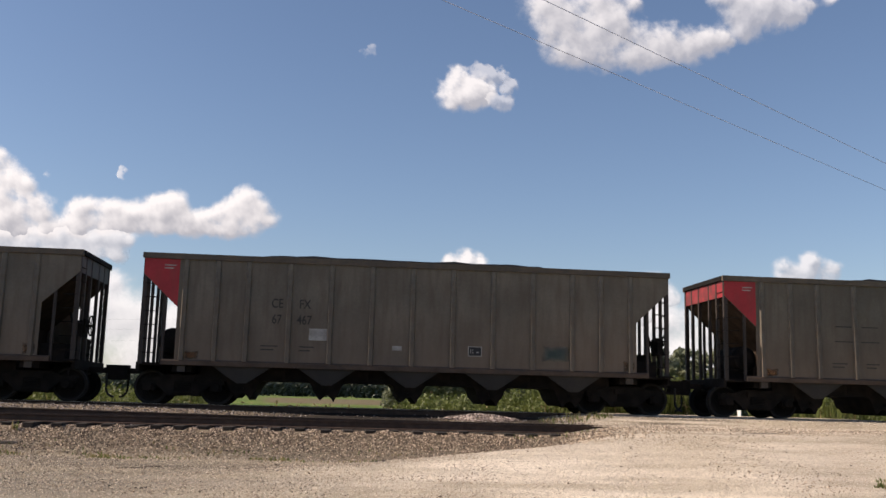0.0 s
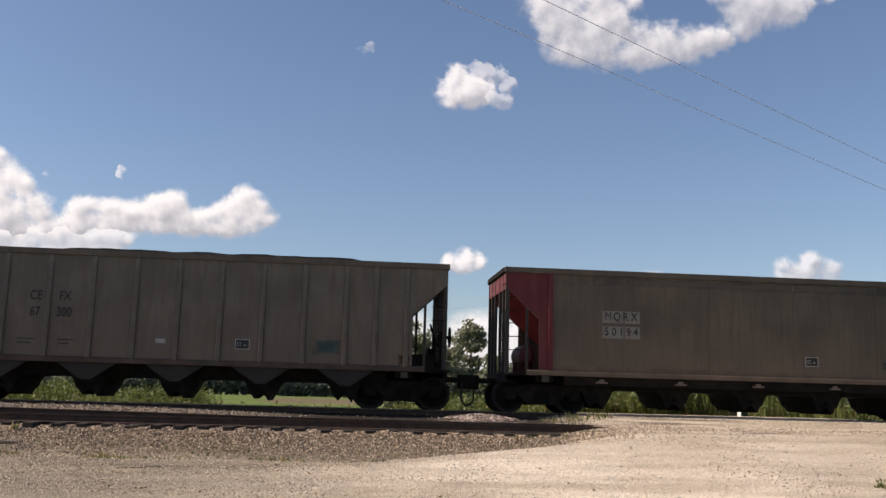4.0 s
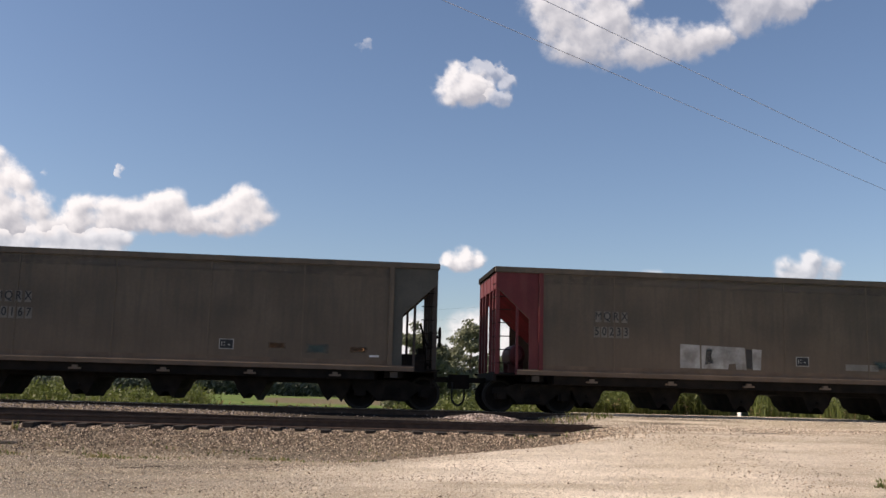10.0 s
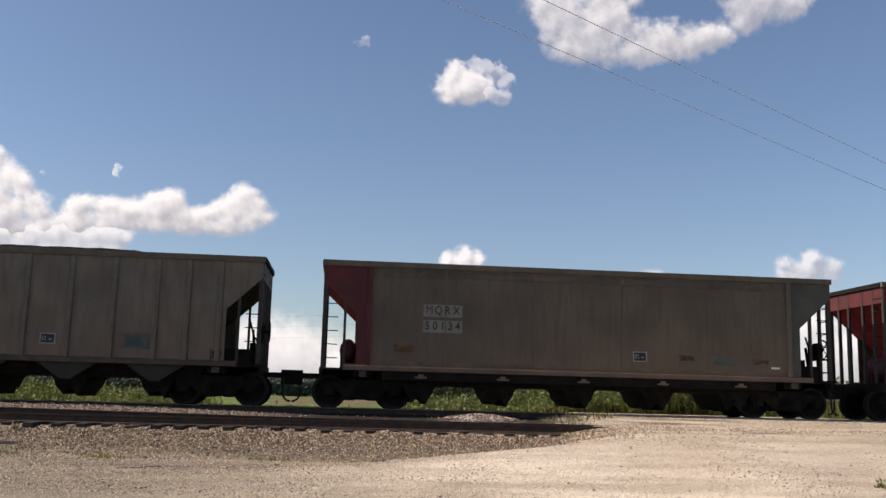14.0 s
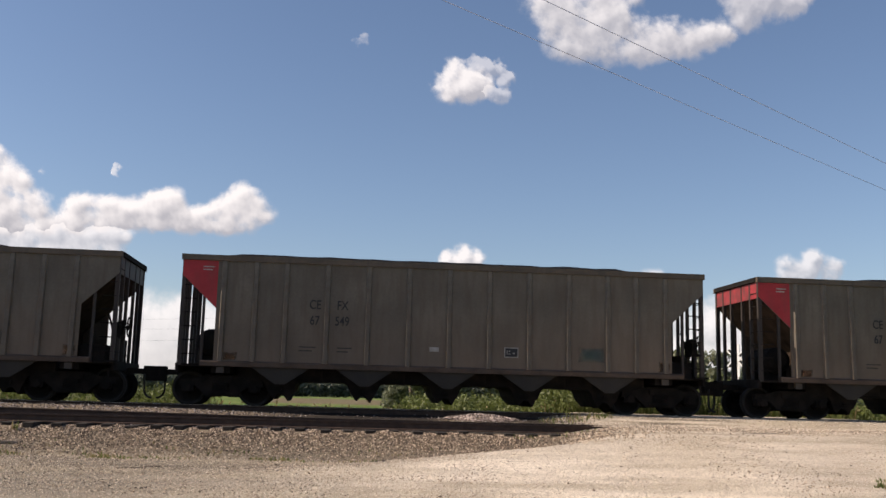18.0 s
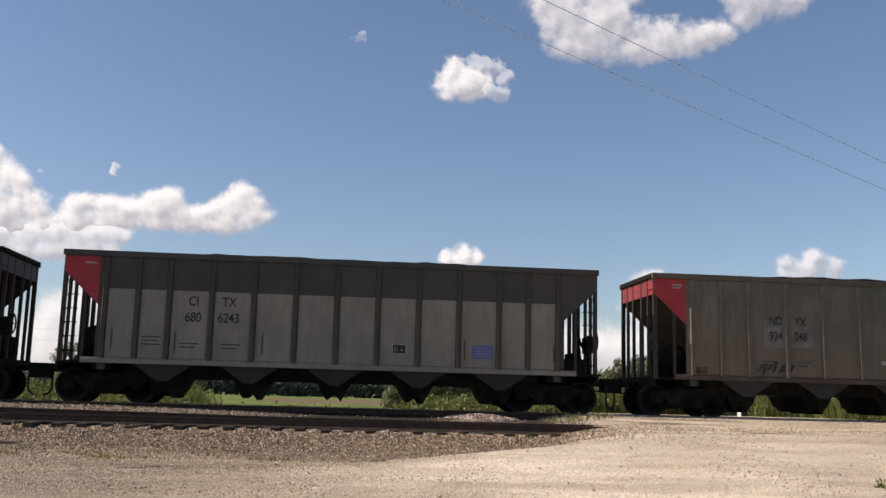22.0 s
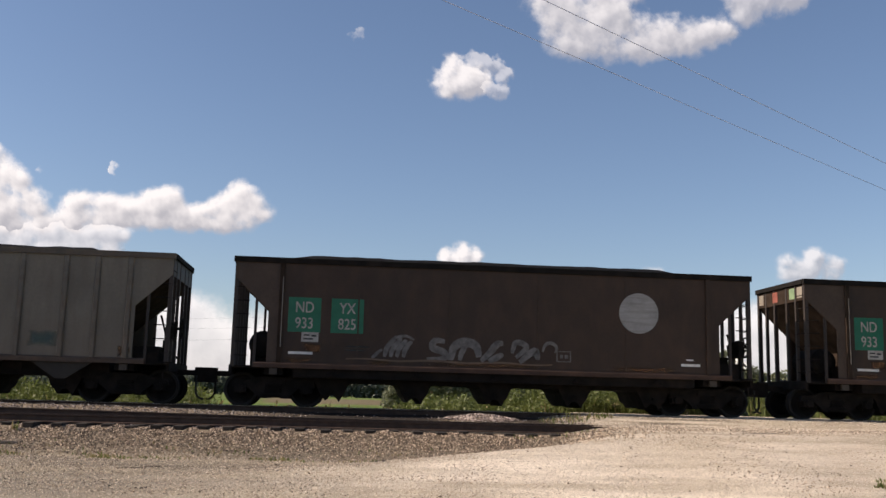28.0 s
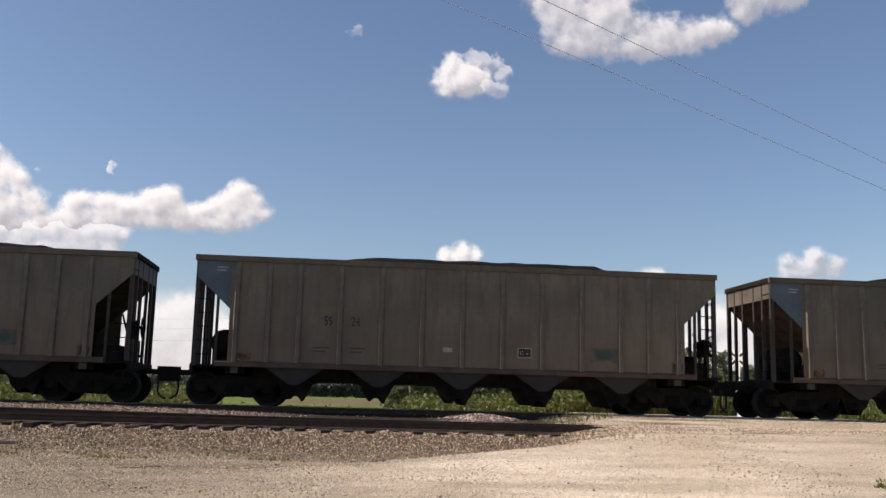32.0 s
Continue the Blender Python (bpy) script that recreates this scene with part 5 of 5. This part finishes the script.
def bank_weeds():
    rng = random.Random(21)
    tall, low, dry = [], [], []
    for _ in range(16000):
        y = rng.uniform(30.6, 37.5)
        x = rng.uniform(-0.36 * y, 0.66 * y)
        px = x / y
        gap = smooth01(-0.16, -0.12, px) * (1 - smooth01(0.055, 0.085, px))
        lump = 0.5 + 0.5 * noise.noise((x * 0.45, y * 0.25, 3))
        if px > 0.40 and rng.random() < 0.6:
            continue
        if (x > 10.5 and x < 16.5 and y < 33) or abs(px - 0.4305) < 0.012:
            continue
        h = (0.62 + 1.05 * lump ** 1.3 * smooth01(31.2, 33.0, y)) * rng.uniform(0.6, 1.12)
        if px > 0.30:
            h *= 1.15
        if rng.random() < gap:
            if rng.random() < 0.5:
                low.append((x, y, rng.uniform(0.10, 0.28)))
        else:
            tall.append((x, y, h))
        if rng.random() < 0.12:
            dry.append((x, y, rng.uniform(0.2, 0.7)))
    blades("weeds", tall, 5, WEED, "tall sunlit green weeds along the far bank", "weeds", 0.75)
    blades("grass", low, 6, WEED, "short green grass on the far bank", "grass")
    blades("dry_grass", dry, 7, DRY, "dry straw-coloured stalks among the weeds", "grass")
    near, straw = [], []
    for _ in range(3200):
        x, y = rng.uniform(-11, 4.0), rng.gauss(20.35, 0.3)
        if noise.noise((x * 0.6, y * 1.2, 8)) > 0.0:
            (near if rng.random() < 0.45 else straw).append((x, y, rng.uniform(0.03, 0.11)))
    for cx, cy, r, k, hh in ((-6.9, 21.6, 0.10, 12, 0.24), (5.9, 25.0, 0.7, 80, 0.17), (6.8, 25.6, 0.7, 80, 0.19), (4.3, 21.7, 0.3, 26, 0.11), (5.4, 21.9, 0.6, 34, 0.10), (8.80, 14.75, 0.22, 60, 0.12), (9.1, 15.3, 0.2, 30, 0.10)):
        for _ in range(k):
            a, q = rng.uniform(0, 6.28), r * rng.random() ** 0.5
            (near if rng.random() < 0.6 else straw).append((cx + q * math.cos(a), cy + q * math.sin(a) * 0.6, hh * rng.uniform(0.4, 1.1)))
    blades("grass_tufts", near, 8, WEED, "small green tufts growing in the ballast", "grass", 0.3)
    blades("dry_tufts", straw, 9, DRY, "dry yellow tufts at the foot of the ballast", "grass", 0.2)


bank_weeds()


# ---------- trees and bushes beyond the track ----------
def leaf_cloud(verts, faces, rng, centre, radius, count, size):
    for _ in range(count):
        d = Vector((rng.gauss(0, 1), rng.gauss(0, 1), rng.gauss(0, 1))).normalized()
        c = centre + Vector((d.x * radius, d.y * radius, d.z * radius * 0.75)) * rng.random() ** 0.45
        n = Vector((rng.gauss(0, 1), rng.gauss(0, 1), rng.gauss(0.4, 1))).normalized()
        u = n.orthogonal().normalized()
        v = n.cross(u)
        s = size * rng.uniform(0.6, 1.3)
        b = len(verts)
        verts += [tuple(c - u * s), tuple(c + v * s * 0.55), tuple(c + u * s), tuple(c - v * s * 0.55)]
        faces.append((b, b + 1, b + 2, b + 3))


def build_tree(x, y, height, spread, seed, label, leaves=4600, size=0.155, mat=None, bare=0.30, name="tree"):
    rng = random.Random(seed)
    tree = tagged(new(name), label, name, group="trees beyond the track")
    tree.location = (x, y, ground_z(x, y) - 0.05)
    bm = bmesh.new()
    pts, ends = [Vector((0, 0, 0))], []
    for i in range(1, 6):
        pts.append(Vector((rng.gauss(0, 0.10) * i * 0.5, rng.gauss(0, 0.1) * i * 0.5, height * 0.80 * i / 5)))
    r0 = height * 0.022 + 0.03
    for i, (a, b) in enumerate(zip(pts, pts[1:])):
        rod(bm, a, b, r0 * (1 - i * 0.17), 8, r0 * (1 - (i + 1) * 0.17))
    for i in range(24):
        f = rng.uniform(bare * 0.6, 0.98)
        k = min(4, int(f * 5))
        p = pts[k].lerp(pts[k + 1], f * 5 - k)
        a = rng.uniform(0, 6.28)
        ln = spread * rng.uniform(0.45, 1.0) * (1.15 - 0.55 * f)
        q = p + Vector((math.cos(a) * ln, math.sin(a) * ln, ln * rng.uniform(0.25, 0.9)))
        rod(bm, p, q, r0 * 0.38 * (1.1 - 0.6 * f), 6, r0 * 0.10)
        ends.append(q)
        ends.append(p.lerp(q, 0.6))
    part("trunk", bm, BARK, tree, "grey-brown trunk and limbs", True)
    ends.append(pts[-1] + Vector((0, 0, height * 0.08)))
    verts, faces = [], []
    for e in ends:
        rad = spread * rng.uniform(0.30, 0.50)
        leaf_cloud(verts, faces, rng, e, rad, leaves // len(ends), size)
    me = bpy.data.meshes.new("crown")
    me.from_pydata(verts, [], faces)
    me.materials.append(mat or TREE_LEAF)
    put("crown", me, tree)
    return tree


def at_angle(ratio, y):
    return ratio * y, y


def plant_trees():
    t = "dark green leafy tree beyond the tracks, sky between its leaves"
    for ratio, y, h, sp, seed in ((-0.274, 112, 7.2, 2.0, 31), (0.074, 74, 7.9, 1.5, 32), (0.096, 76, 7.4, 1.5, 33), (0.134, 75, 8.3, 1.55, 34), (0.116, 80, 7.2, 1.4, 35)):
        x, yy = at_angle(ratio, y)
        build_tree(x, yy, h, sp, seed, t)
    b = "small scrubby tree in the hedge beyond the crossing"
    for ratio, y, h, sp, seed in ((0.296, 62, 4.6, 1.3, 41), (0.320, 63, 5.0, 1.4, 42), (0.342, 62, 5.6, 1.4, 43), (0.364, 64, 5.8, 1.4, 44), (0.390, 63, 5.6, 1.4, 45), (0.416, 62, 5.5, 1.3, 46), (0.445, 64, 4.4, 1.3, 47), (0.478, 62, 4.1, 1.3, 48)):
        x, yy = at_angle(ratio, y)
        build_tree(x, yy, h, sp, seed, b, 5000, 0.15, bare=0.10)
    c = "low dark bush in the field beyond the tracks"
    for ratio, y, h, sp, seed in ((0.158, 70, 4.9, 1.2, 51), (0.176, 72, 4.4, 1.2, 52), (0.200, 75, 3.2, 1.2, 53), (0.238, 72, 3.4, 1.3, 54), (0.262, 70, 3.5, 1.3, 55), (0.282, 68, 3.7, 1.2, 56), (0.505, 60, 3.8, 1.3, 57), (0.535, 60, 3.4, 1.3, 58), (0.06, 84, 3.2, 1.3, 59)):
        x, yy = at_angle(ratio, y)
        build_tree(x, yy, h, sp, seed, c, 3000, 0.15, bare=0.05, name="bush")
    # the far woods along the horizon
    rng = random.Random(61)
    verts, faces = [], []
    x = -620.0
    while x < 900:
        y = 620 + 60 * noise.noise((x * 0.004, 0, 0))
        h = 14.5 + 4.0 * noise.noise((x * 0.02, 5, 0)) + rng.uniform(-0.8, 0.8)
        leaf_cloud(verts, faces, rng, Vector((x, y, h * 0.42)), h * 0.60, 300, 1.3)
        x += rng.uniform(2.0, 3.6)
    me = bpy.data.meshes.new("far_woods")
    me.from_pydata(verts, [], faces)
    me.materials.append(FAR_LEAF)
    tagged(new("far_woods", me), "hazy grey-green woods along the horizon", "woods", kind="stuff")


plant_trees()


# ---------- poles, wires, crossing sign ----------
def wire_between(a, b, sag, r, label, steps=24, mat=WIRE):
    bm = bmesh.new()
    a, b = Vector(a), Vector(b)
    pts = []
    for i in range(steps + 1):
        f = i / steps
        p = a.lerp(b, f)
        p.z -= 4 * sag * f * (1 - f)
        pts.append(p)
    tube(bm, pts, r, 5)
    return tagged(new("power_cable", to_mesh("power_cable", bm, mat, True)), label, "cable", group="overhead cables")


def build_pole(x, y, height):
    pole = tagged(new("utility_pole"), "weathered wooden utility pole with a short crossarm beyond the tracks", "pole", group="utility poles")
    pole.location = (x, y, ground_z(x, y) - 0.1)
    bm = bmesh.new()
    rod(bm, (0, 0, 0), (0, 0, height), 0.17, 12, 0.11)
    part("shaft", bm, POLE_WOOD, pole, smooth=True)
    bm = bmesh.new()
    rod(bm, (0.16, -0.14, height - 2.9), (0.16, -0.14, height - 2.1), 0.20, 12)
    part("transformer", bm, TEAL_DARK, pole, "grey cylindrical transformer")
    for z in (height - 0.05, height - 0.9, height - 1.6):
        bm = bmesh.new()
        rod(bm, (0, 0, z), (0, 0, z + 0.22), 0.05, 8, 0.03)
        part("insulator", bm, TEAL_DARK, pole)
    return pole


POLE_X, POLE_Y = 14.3, 76.0
build_pole(POLE_X, POLE_Y, 9.3)
build_pole(POLE_X - 92.0, POLE_Y, 9.3)
for dz, sag in ((9.1, 2.6), (8.2, 2.45), (7.3, 2.45)):
    wire_between((POLE_X, POLE_Y, dz), (POLE_X - 92, POLE_Y, dz), sag, 0.0035, "thin dark distribution wire far beyond the tracks")
# two cables high over the crossing, running off to the right
d = Vector((15.8, 12.4, 0)).normalized()
for p in (Vector((1.52, 15.9, 8.35)), Vector((3.29, 15.6, 8.35))):
    wire_between(p - d * 45, p + d * 130, 0.0, 0.0075, "thin dark overhead cable crossing the blue sky", 2, CABLE)


def build_crossbuck(x, y):
    sign = tagged(new("crossing_sign"), "white crossbuck railway crossing sign on a white post", "sign")
    sign.location = (x, y, ground_z(x, y) - 0.1)
    sign.rotation_euler = (0, 0, radians(-38))
    bm = bmesh.new()
    box(bm, -0.07, 0.07, -0.05, 0.05, 0, 4.1 - ground_z(x, y))
    part("post", bm, POST_WHITE, sign, "white painted post")
    for a in (45, -45):
        bm = bmesh.new()
        box(bm, -0.56, 0.56, -0.015, 0.015, -0.105, 0.105)
        ob = part("blade", bm, POST_WHITE, sign, "white sign blade")
        ob.matrix_local = pose(0, -0.07 - (0.035 if a > 0 else 0), 3.48 - ground_z(x, y), 0, a, 0)
        bm = bmesh.new()
        for s in (-0.33, 0.33):
            box(bm, s - 0.2, s + 0.2, -0.02, -0.016, -0.05, 0.05)
        part("lettering_bar", bm, BLACK, ob)
    return sign


build_crossbuck(17.22, 40.0)


def build_branch():
    bm = bmesh.new()
    pts = []
    for i in range(9):
        x, y = -3.80 + 0.09 * i, 17.2 + 0.06 * i + 0.05 * math.sin(i * 1.3)
        pts.append((x, y, ground_z(x, y) + 0.005))
    tube(bm, pts, 0.008, 6)
    tagged(new("dry_branch", to_mesh("dry_branch", bm, BARK, True)), "thin dark dry branch lying on the gravel", "branch")


build_branch()


def build_scrap(x, y):
    """A short, split piece of pale board lying flat at the foot of the ballast."""
    bm = bmesh.new()
    prism(bm, [(-0.17, 0.0), (0.15, 0.0), (0.18, 0.02), (0.12, 0.035), (-0.10, 0.04), (-0.18, 0.02)], -0.06, 0.06)
    ob = tagged(new("board_scrap", to_mesh("board_scrap", bm, CREAM)), "short pale split board lying at the ballast's foot", "board")
    ob.matrix_world = pose(x, y, ground_z(x, y) - 0.004, 0, 0, 4)


build_scrap(-6.85, 21.05)


# ---------- clouds: far backdrop, drifting slowly ----------
def cloud_material():
    m = bpy.data.materials.new("white_cloud")
    m.use_nodes = True
    n, l = m.node_tree.nodes, m.node_tree.links
    n.remove(n["Principled BSDF"])

    def by(name):
        a = n.new("ShaderNodeAttribute")
        a.attribute_name = name
        return a.outputs["Fac"]
    co, no = n.new("ShaderNodeTexCoord"), n.new("ShaderNodeTexNoise")
    no.inputs["Scale"].default_value, no.inputs["Detail"].default_value, no.inputs["Roughness"].default_value = 0.035, 9, 0.66
    l.new(co.outputs["Object"], no.inputs["Vector"])
    cut = n.new("ShaderNodeMath")
    cut.operation = "MULTIPLY_ADD"
    cut.inputs[1].default_value, cut.inputs[2].default_value = 0.62, -0.31
    l.new(no.outputs["Fac"], cut.inputs[0])
    add = n.new("ShaderNodeMath")
    add.operation = "ADD"
    l.new(by("billow"), add.inputs[0])
    l.new(cut.outputs[0], add.inputs[1])
    al = n.new("ShaderNodeMapRange")
    al.interpolation_type = "SMOOTHSTEP"
    al.inputs["From Min"].default_value, al.inputs["From Max"].default_value = -0.17, 0.66
    l.new(add.outputs[0], al.inputs["Value"])
    fade = n.new("ShaderNodeMath")
    fade.operation = "MULTIPLY"
    l.new(al.outputs["Result"], fade.inputs[0])
    l.new(by("veil"), fade.inputs[1])
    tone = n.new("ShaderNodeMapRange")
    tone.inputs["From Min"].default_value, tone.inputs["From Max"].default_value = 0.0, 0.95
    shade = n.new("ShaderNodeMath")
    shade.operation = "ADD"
    l.new(by("painted_shade"), shade.inputs[0])
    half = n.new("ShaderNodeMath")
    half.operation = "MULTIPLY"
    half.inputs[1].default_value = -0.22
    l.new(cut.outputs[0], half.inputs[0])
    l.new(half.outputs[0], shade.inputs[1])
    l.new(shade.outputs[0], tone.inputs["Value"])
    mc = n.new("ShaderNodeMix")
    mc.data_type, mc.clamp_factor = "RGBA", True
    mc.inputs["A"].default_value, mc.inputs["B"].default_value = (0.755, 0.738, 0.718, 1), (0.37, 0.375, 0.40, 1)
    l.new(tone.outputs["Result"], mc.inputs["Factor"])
    # the sheet glows by itself and shows its painted sun and shade
    em, tr, ms = n.new("ShaderNodeEmission"), n.new("ShaderNodeBsdfTransparent"), n.new("ShaderNodeMixShader")
    l.new(mc.outputs["Result"], em.inputs["Color"])
    em.inputs["Strength"].default_value = 1.0
    l.new(fade.outputs[0], ms.inputs["Fac"])
    l.new(tr.outputs[0], ms.inputs[1])
    l.new(em.outputs[0], ms.inputs[2])
    l.new(ms.outputs[0], n["Material Output"].inputs["Surface"])
    return m


CLOUD = cloud_material()
CLOUD_FAR = 3000.0
CAM_POSE = look(EYE, EYE + AIM * 10, LEAN)
LENS = 1676.0
CLOUDS = []


def sky_spot(u, v):
    """The place on the far sheet for a direction given in thousandths-like units right of and below the view's axis."""
    return CAM_POSE @ Vector((u / LENS * CLOUD_FAR, -v / LENS * CLOUD_FAR, -CLOUD_FAR))


def build_cloud(lobes, drift, veil=1.0, seed=0, label="white cumulus cloud with painted shading drifting in the blue sky", rough=0.52, dim=0.0, thin=0.0):
    """lobes: right, down and radius of each billow as seen from the camera, in units of 1/1676 of the distance."""
    u0 = min(l[0] - l[2] * 1.9 for l in lobes)
    u1 = max(l[0] + l[2] * 1.9 for l in lobes)
    v0 = min(l[1] - l[2] * 1.9 for l in lobes)
    v1 = max(l[1] + l[2] * 1.9 for l in lobes)
    cu, cv, k = (u0 + u1) / 2, (v0 + v1) / 2, CLOUD_FAR / LENS
    step = max(2.2, (u1 - u0) / 210)
    nu, nv = int((u1 - u0) / step) + 2, int((v1 - v0) / step) + 2
    size = min(55.0, 1.3 * max(l[2] for l in lobes))
    height, below = [], []
    for j in range(nv):
        for i in range(nu):
            u, v = u0 + i * step, v0 + j * step
            keep, near, low = 1.0, 1e-6, 0.0
            for lu, lv, r in lobes:
                q = ((u - lu) ** 2 + ((v - lv) * (1.12 if v < lv else 1.35)) ** 2) / (r * r)
                if q < 5:
                    w = math.exp(-0.95 * q)
                    keep *= 1 - 0.88 * w
                    near += w ** 3
                    low += w ** 3 * (v - lv) / r
            f, fbm, amp, fr = 1 - keep, 0.0, 0.5, 1.0 / size
            for o in range(5):
                fbm += amp * noise.noise((u * fr, v * fr, seed * 5.3 + o))
                amp *= 0.57
                fr *= 2.05
            edge = min(i, j, nu - 1 - i, nv - 1 - j)
            height.append(1.25 * f - 0.42 - thin + rough * 1.9 * fbm * min(1.0, 3 * f) if edge > 1 else -0.5)
            below.append(low / near)
    # sun and shade painted per point: paler on billow flanks towards the sun
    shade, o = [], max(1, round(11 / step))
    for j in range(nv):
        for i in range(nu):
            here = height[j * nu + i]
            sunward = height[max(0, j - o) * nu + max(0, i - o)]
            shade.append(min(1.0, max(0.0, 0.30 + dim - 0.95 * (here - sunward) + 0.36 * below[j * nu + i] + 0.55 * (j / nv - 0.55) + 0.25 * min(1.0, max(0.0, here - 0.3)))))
    verts = [((u0 + i * step - cu) * k, -(v0 + j * step - cv) * k, 30 * max(0.0, height[j * nu + i])) for j in range(nv) for i in range(nu)]
    faces = [(j * nu + i, (j + 1) * nu + i, (j + 1) * nu + i + 1, j * nu + i + 1) for j in range(nv - 1) for i in range(nu - 1)]
    me = bpy.data.meshes.new("cloud")
    me.from_pydata(verts, [], faces)
    for name, data in (("billow", height), ("painted_shade", shade), ("veil", [veil] * len(verts))):
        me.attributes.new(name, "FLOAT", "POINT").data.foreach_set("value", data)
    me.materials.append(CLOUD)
    ob = tagged(new("cloud", me), label, "cloud", group="clouds", kind="structure")
    turn = CAM_POSE.to_3x3().to_4x4()
    CLOUDS.append((ob, Matrix.Translation(sky_spot(cu, cv)) @ turn, Matrix.Translation(sky_spot(cu + drift[0], cv + drift[1])) @ turn))
    return ob


def billows(text):
    """Billows written as right,down,radius, counted from the view's axis."""
    return [tuple(float(q) for q in w.split(",")) for w in text.split()]


build_cloud(billows("177,-428,38 198,-386,36 215,-348,29 237,-339,24 217,-410,43 250,-375,53 287,-348,41 326,-339,33 359,-348,36 403,-359,41 448,-366,41 486,-370,31 381,-335,24 420,-339,24 270,-434,38 301,-397,36 332,-439,24 348,-375,29"), (4, -17), 0.88, 1, dim=0.26)
build_cloud(billows("520,-421,38 558,-404,38 583,-428,38 616,-414,29 536,-381,22 647,-432,22 682,-438,16 492,-441,29"), (2, -31), 0.76, 13, dim=0.30)
build_cloud(billows("24,-294,31 28,-272,31 54,-291,29 58,-272,27 76,-284,18"), (-9, -23), 0.93, 2, rough=0.62)
build_cloud(billows("60,-308,22 84,-302,20 104,-306,20 112,-284,16 108,-262,20 88,-264,20"), (-9, -23), 0.5, 12, "thin wispy edge of a small white cloud", 1.15, thin=0.10)
build_cloud(billows("-134,-346,14 -125,-358,11"), (-24, -34), 0.32, 3, rough=0.9, thin=0.32)
build_cloud(billows("-784,-168,14 -788,-154,28 -765,-122,27 -737,-111,18 -780,-90,38 -730,-79,28 -705,-60,24 -755,-54,36 -788,-40,38 -680,-42,18 -645,-67,26 -630,-77,17 -648,-47,21 -609,-52,27 -583,-72,22 -570,-50,27 -547,-60,21 -533,-47,24 -504,-80,27 -481,-78,28 -495,-57,32 -459,-52,24 -440,-45,20 -416,-45,18 -388,-56,24 -355,-78,28 -343,-91,21 -325,-71,28 -355,-50,28 -316,-47,21 -377,-42,20 -741,-34,23 -698,-34,20 -641,-34,19 -598,-34,17 -548,-37,16 -498,-36,20 -334,-40,20 -452,-38,22 -430,-42,24 -410,-38,24 -382,-36,22 -350,-36,22 -412,-58,17"), (-10, -11), 1.0, 4, dim=0.08)
build_cloud(billows("-770,-17,27 -741,-22,27 -709,-17,29 -677,-21,27 -645,-17,29 -613,-20,26 -580,-17,23 -577,10,21 -555,-14,17 -798,-14,31 -790,10,30 -745,8,28 -700,10,28 -655,8,28 -612,10,26"), (-9, -10), 0.8, 14, rough=0.42, dim=0.16)
build_cloud(billows("-568,-142,10 -570,-127,10"), (-18, -9), 0.6, 5, rough=0.9, thin=0.22)
build_cloud(billows("-696,-133,12"), (-16, -9), 0.5, 6, rough=0.9, thin=0.40)
build_cloud(billows("14,24,18 44,16,20 66,26,14 35,30,20"), (-8, -13), 0.95, 7)
build_cloud(billows("600,32,16 646,22,20 688,34,18 640,46,30 606,54,22 684,52,22"), (8, -9), 0.75, 8, dim=0.45)
build_cloud(billows("376,52,16 366,66,22 340,85,30 390,90,28 350,115,36"), (2, -8), 0.75, 9)
build_cloud(billows("-590,60,30 -610,100,46 -560,120,50 -420,165,40 -380,185,36 -660,130,60 -480,150,60 -520,200,80 -400,200,80 -700,190,80 -320,200,80 -250,205,80 -440,120,40"), (-6, -8), 0.85, 10, "pale hazy cloud bank low over the horizon", rough=0.2)
build_cloud(billows("-60,190,50 40,200,60 110,190,50 180,185,50 330,190,50 420,195,50 520,200,60 640,210,70 -180,200,60 -60,150,40 60,150,44 150,140,40 260,190,60 -300,200,60 380,130,50 480,140,56 560,150,60 640,150,60 720,190,70"), (-4, -6), 0.9, 11, "pale hazy cloud bank low over the horizon", rough=0.2)
# ---------- motion ----------
def car_x(k, t):
    return 1.893 + travel(t) - PITCH * k


def time_at(dist):
    """When the train has gone that far."""
    i = max(0, min(31, sum(1 for g in GONE if g <= dist) - 1))
    return i + (dist - GONE[i]) / (GONE[i + 1] - GONE[i])


def motions():
    where = {}
    for k, car in TRAIN:
        walk(car, [(t, pose(car_x(k, t), TRACK_Y, RAIL_Z)) for t in range(0, 33)])
        where[car.name] = k
    for ob, a, b in CLOUDS:
        walk(ob, [(0.0, a), (32.0, b)])
    # wheels roll while their car goes by
    step = radians(80) * 0.457
    for car, wheel, s in WHEELSETS:
        k = where[car.name]
        mid = PITCH * k + 4.0
        lo, hi = max(0.0, mid - 26.0), min(GONE[32], mid + 26.0)
        rows, q = [], lo
        while q < hi:
            rows.append((time_at(q), q))
            q += step
        rows = [(0.0, lo)] * (rows[0][0] > 0.04) + rows
        if rows[-1][0] < 31.9:
            rows.append((32.0, rows[-1][1]))
        walk(wheel, [(t, Matrix.Translation((s, 0, 0.457)) @ Matrix.Rotation(d / 0.457, 4, "Y")) for t, d in rows])


motions()
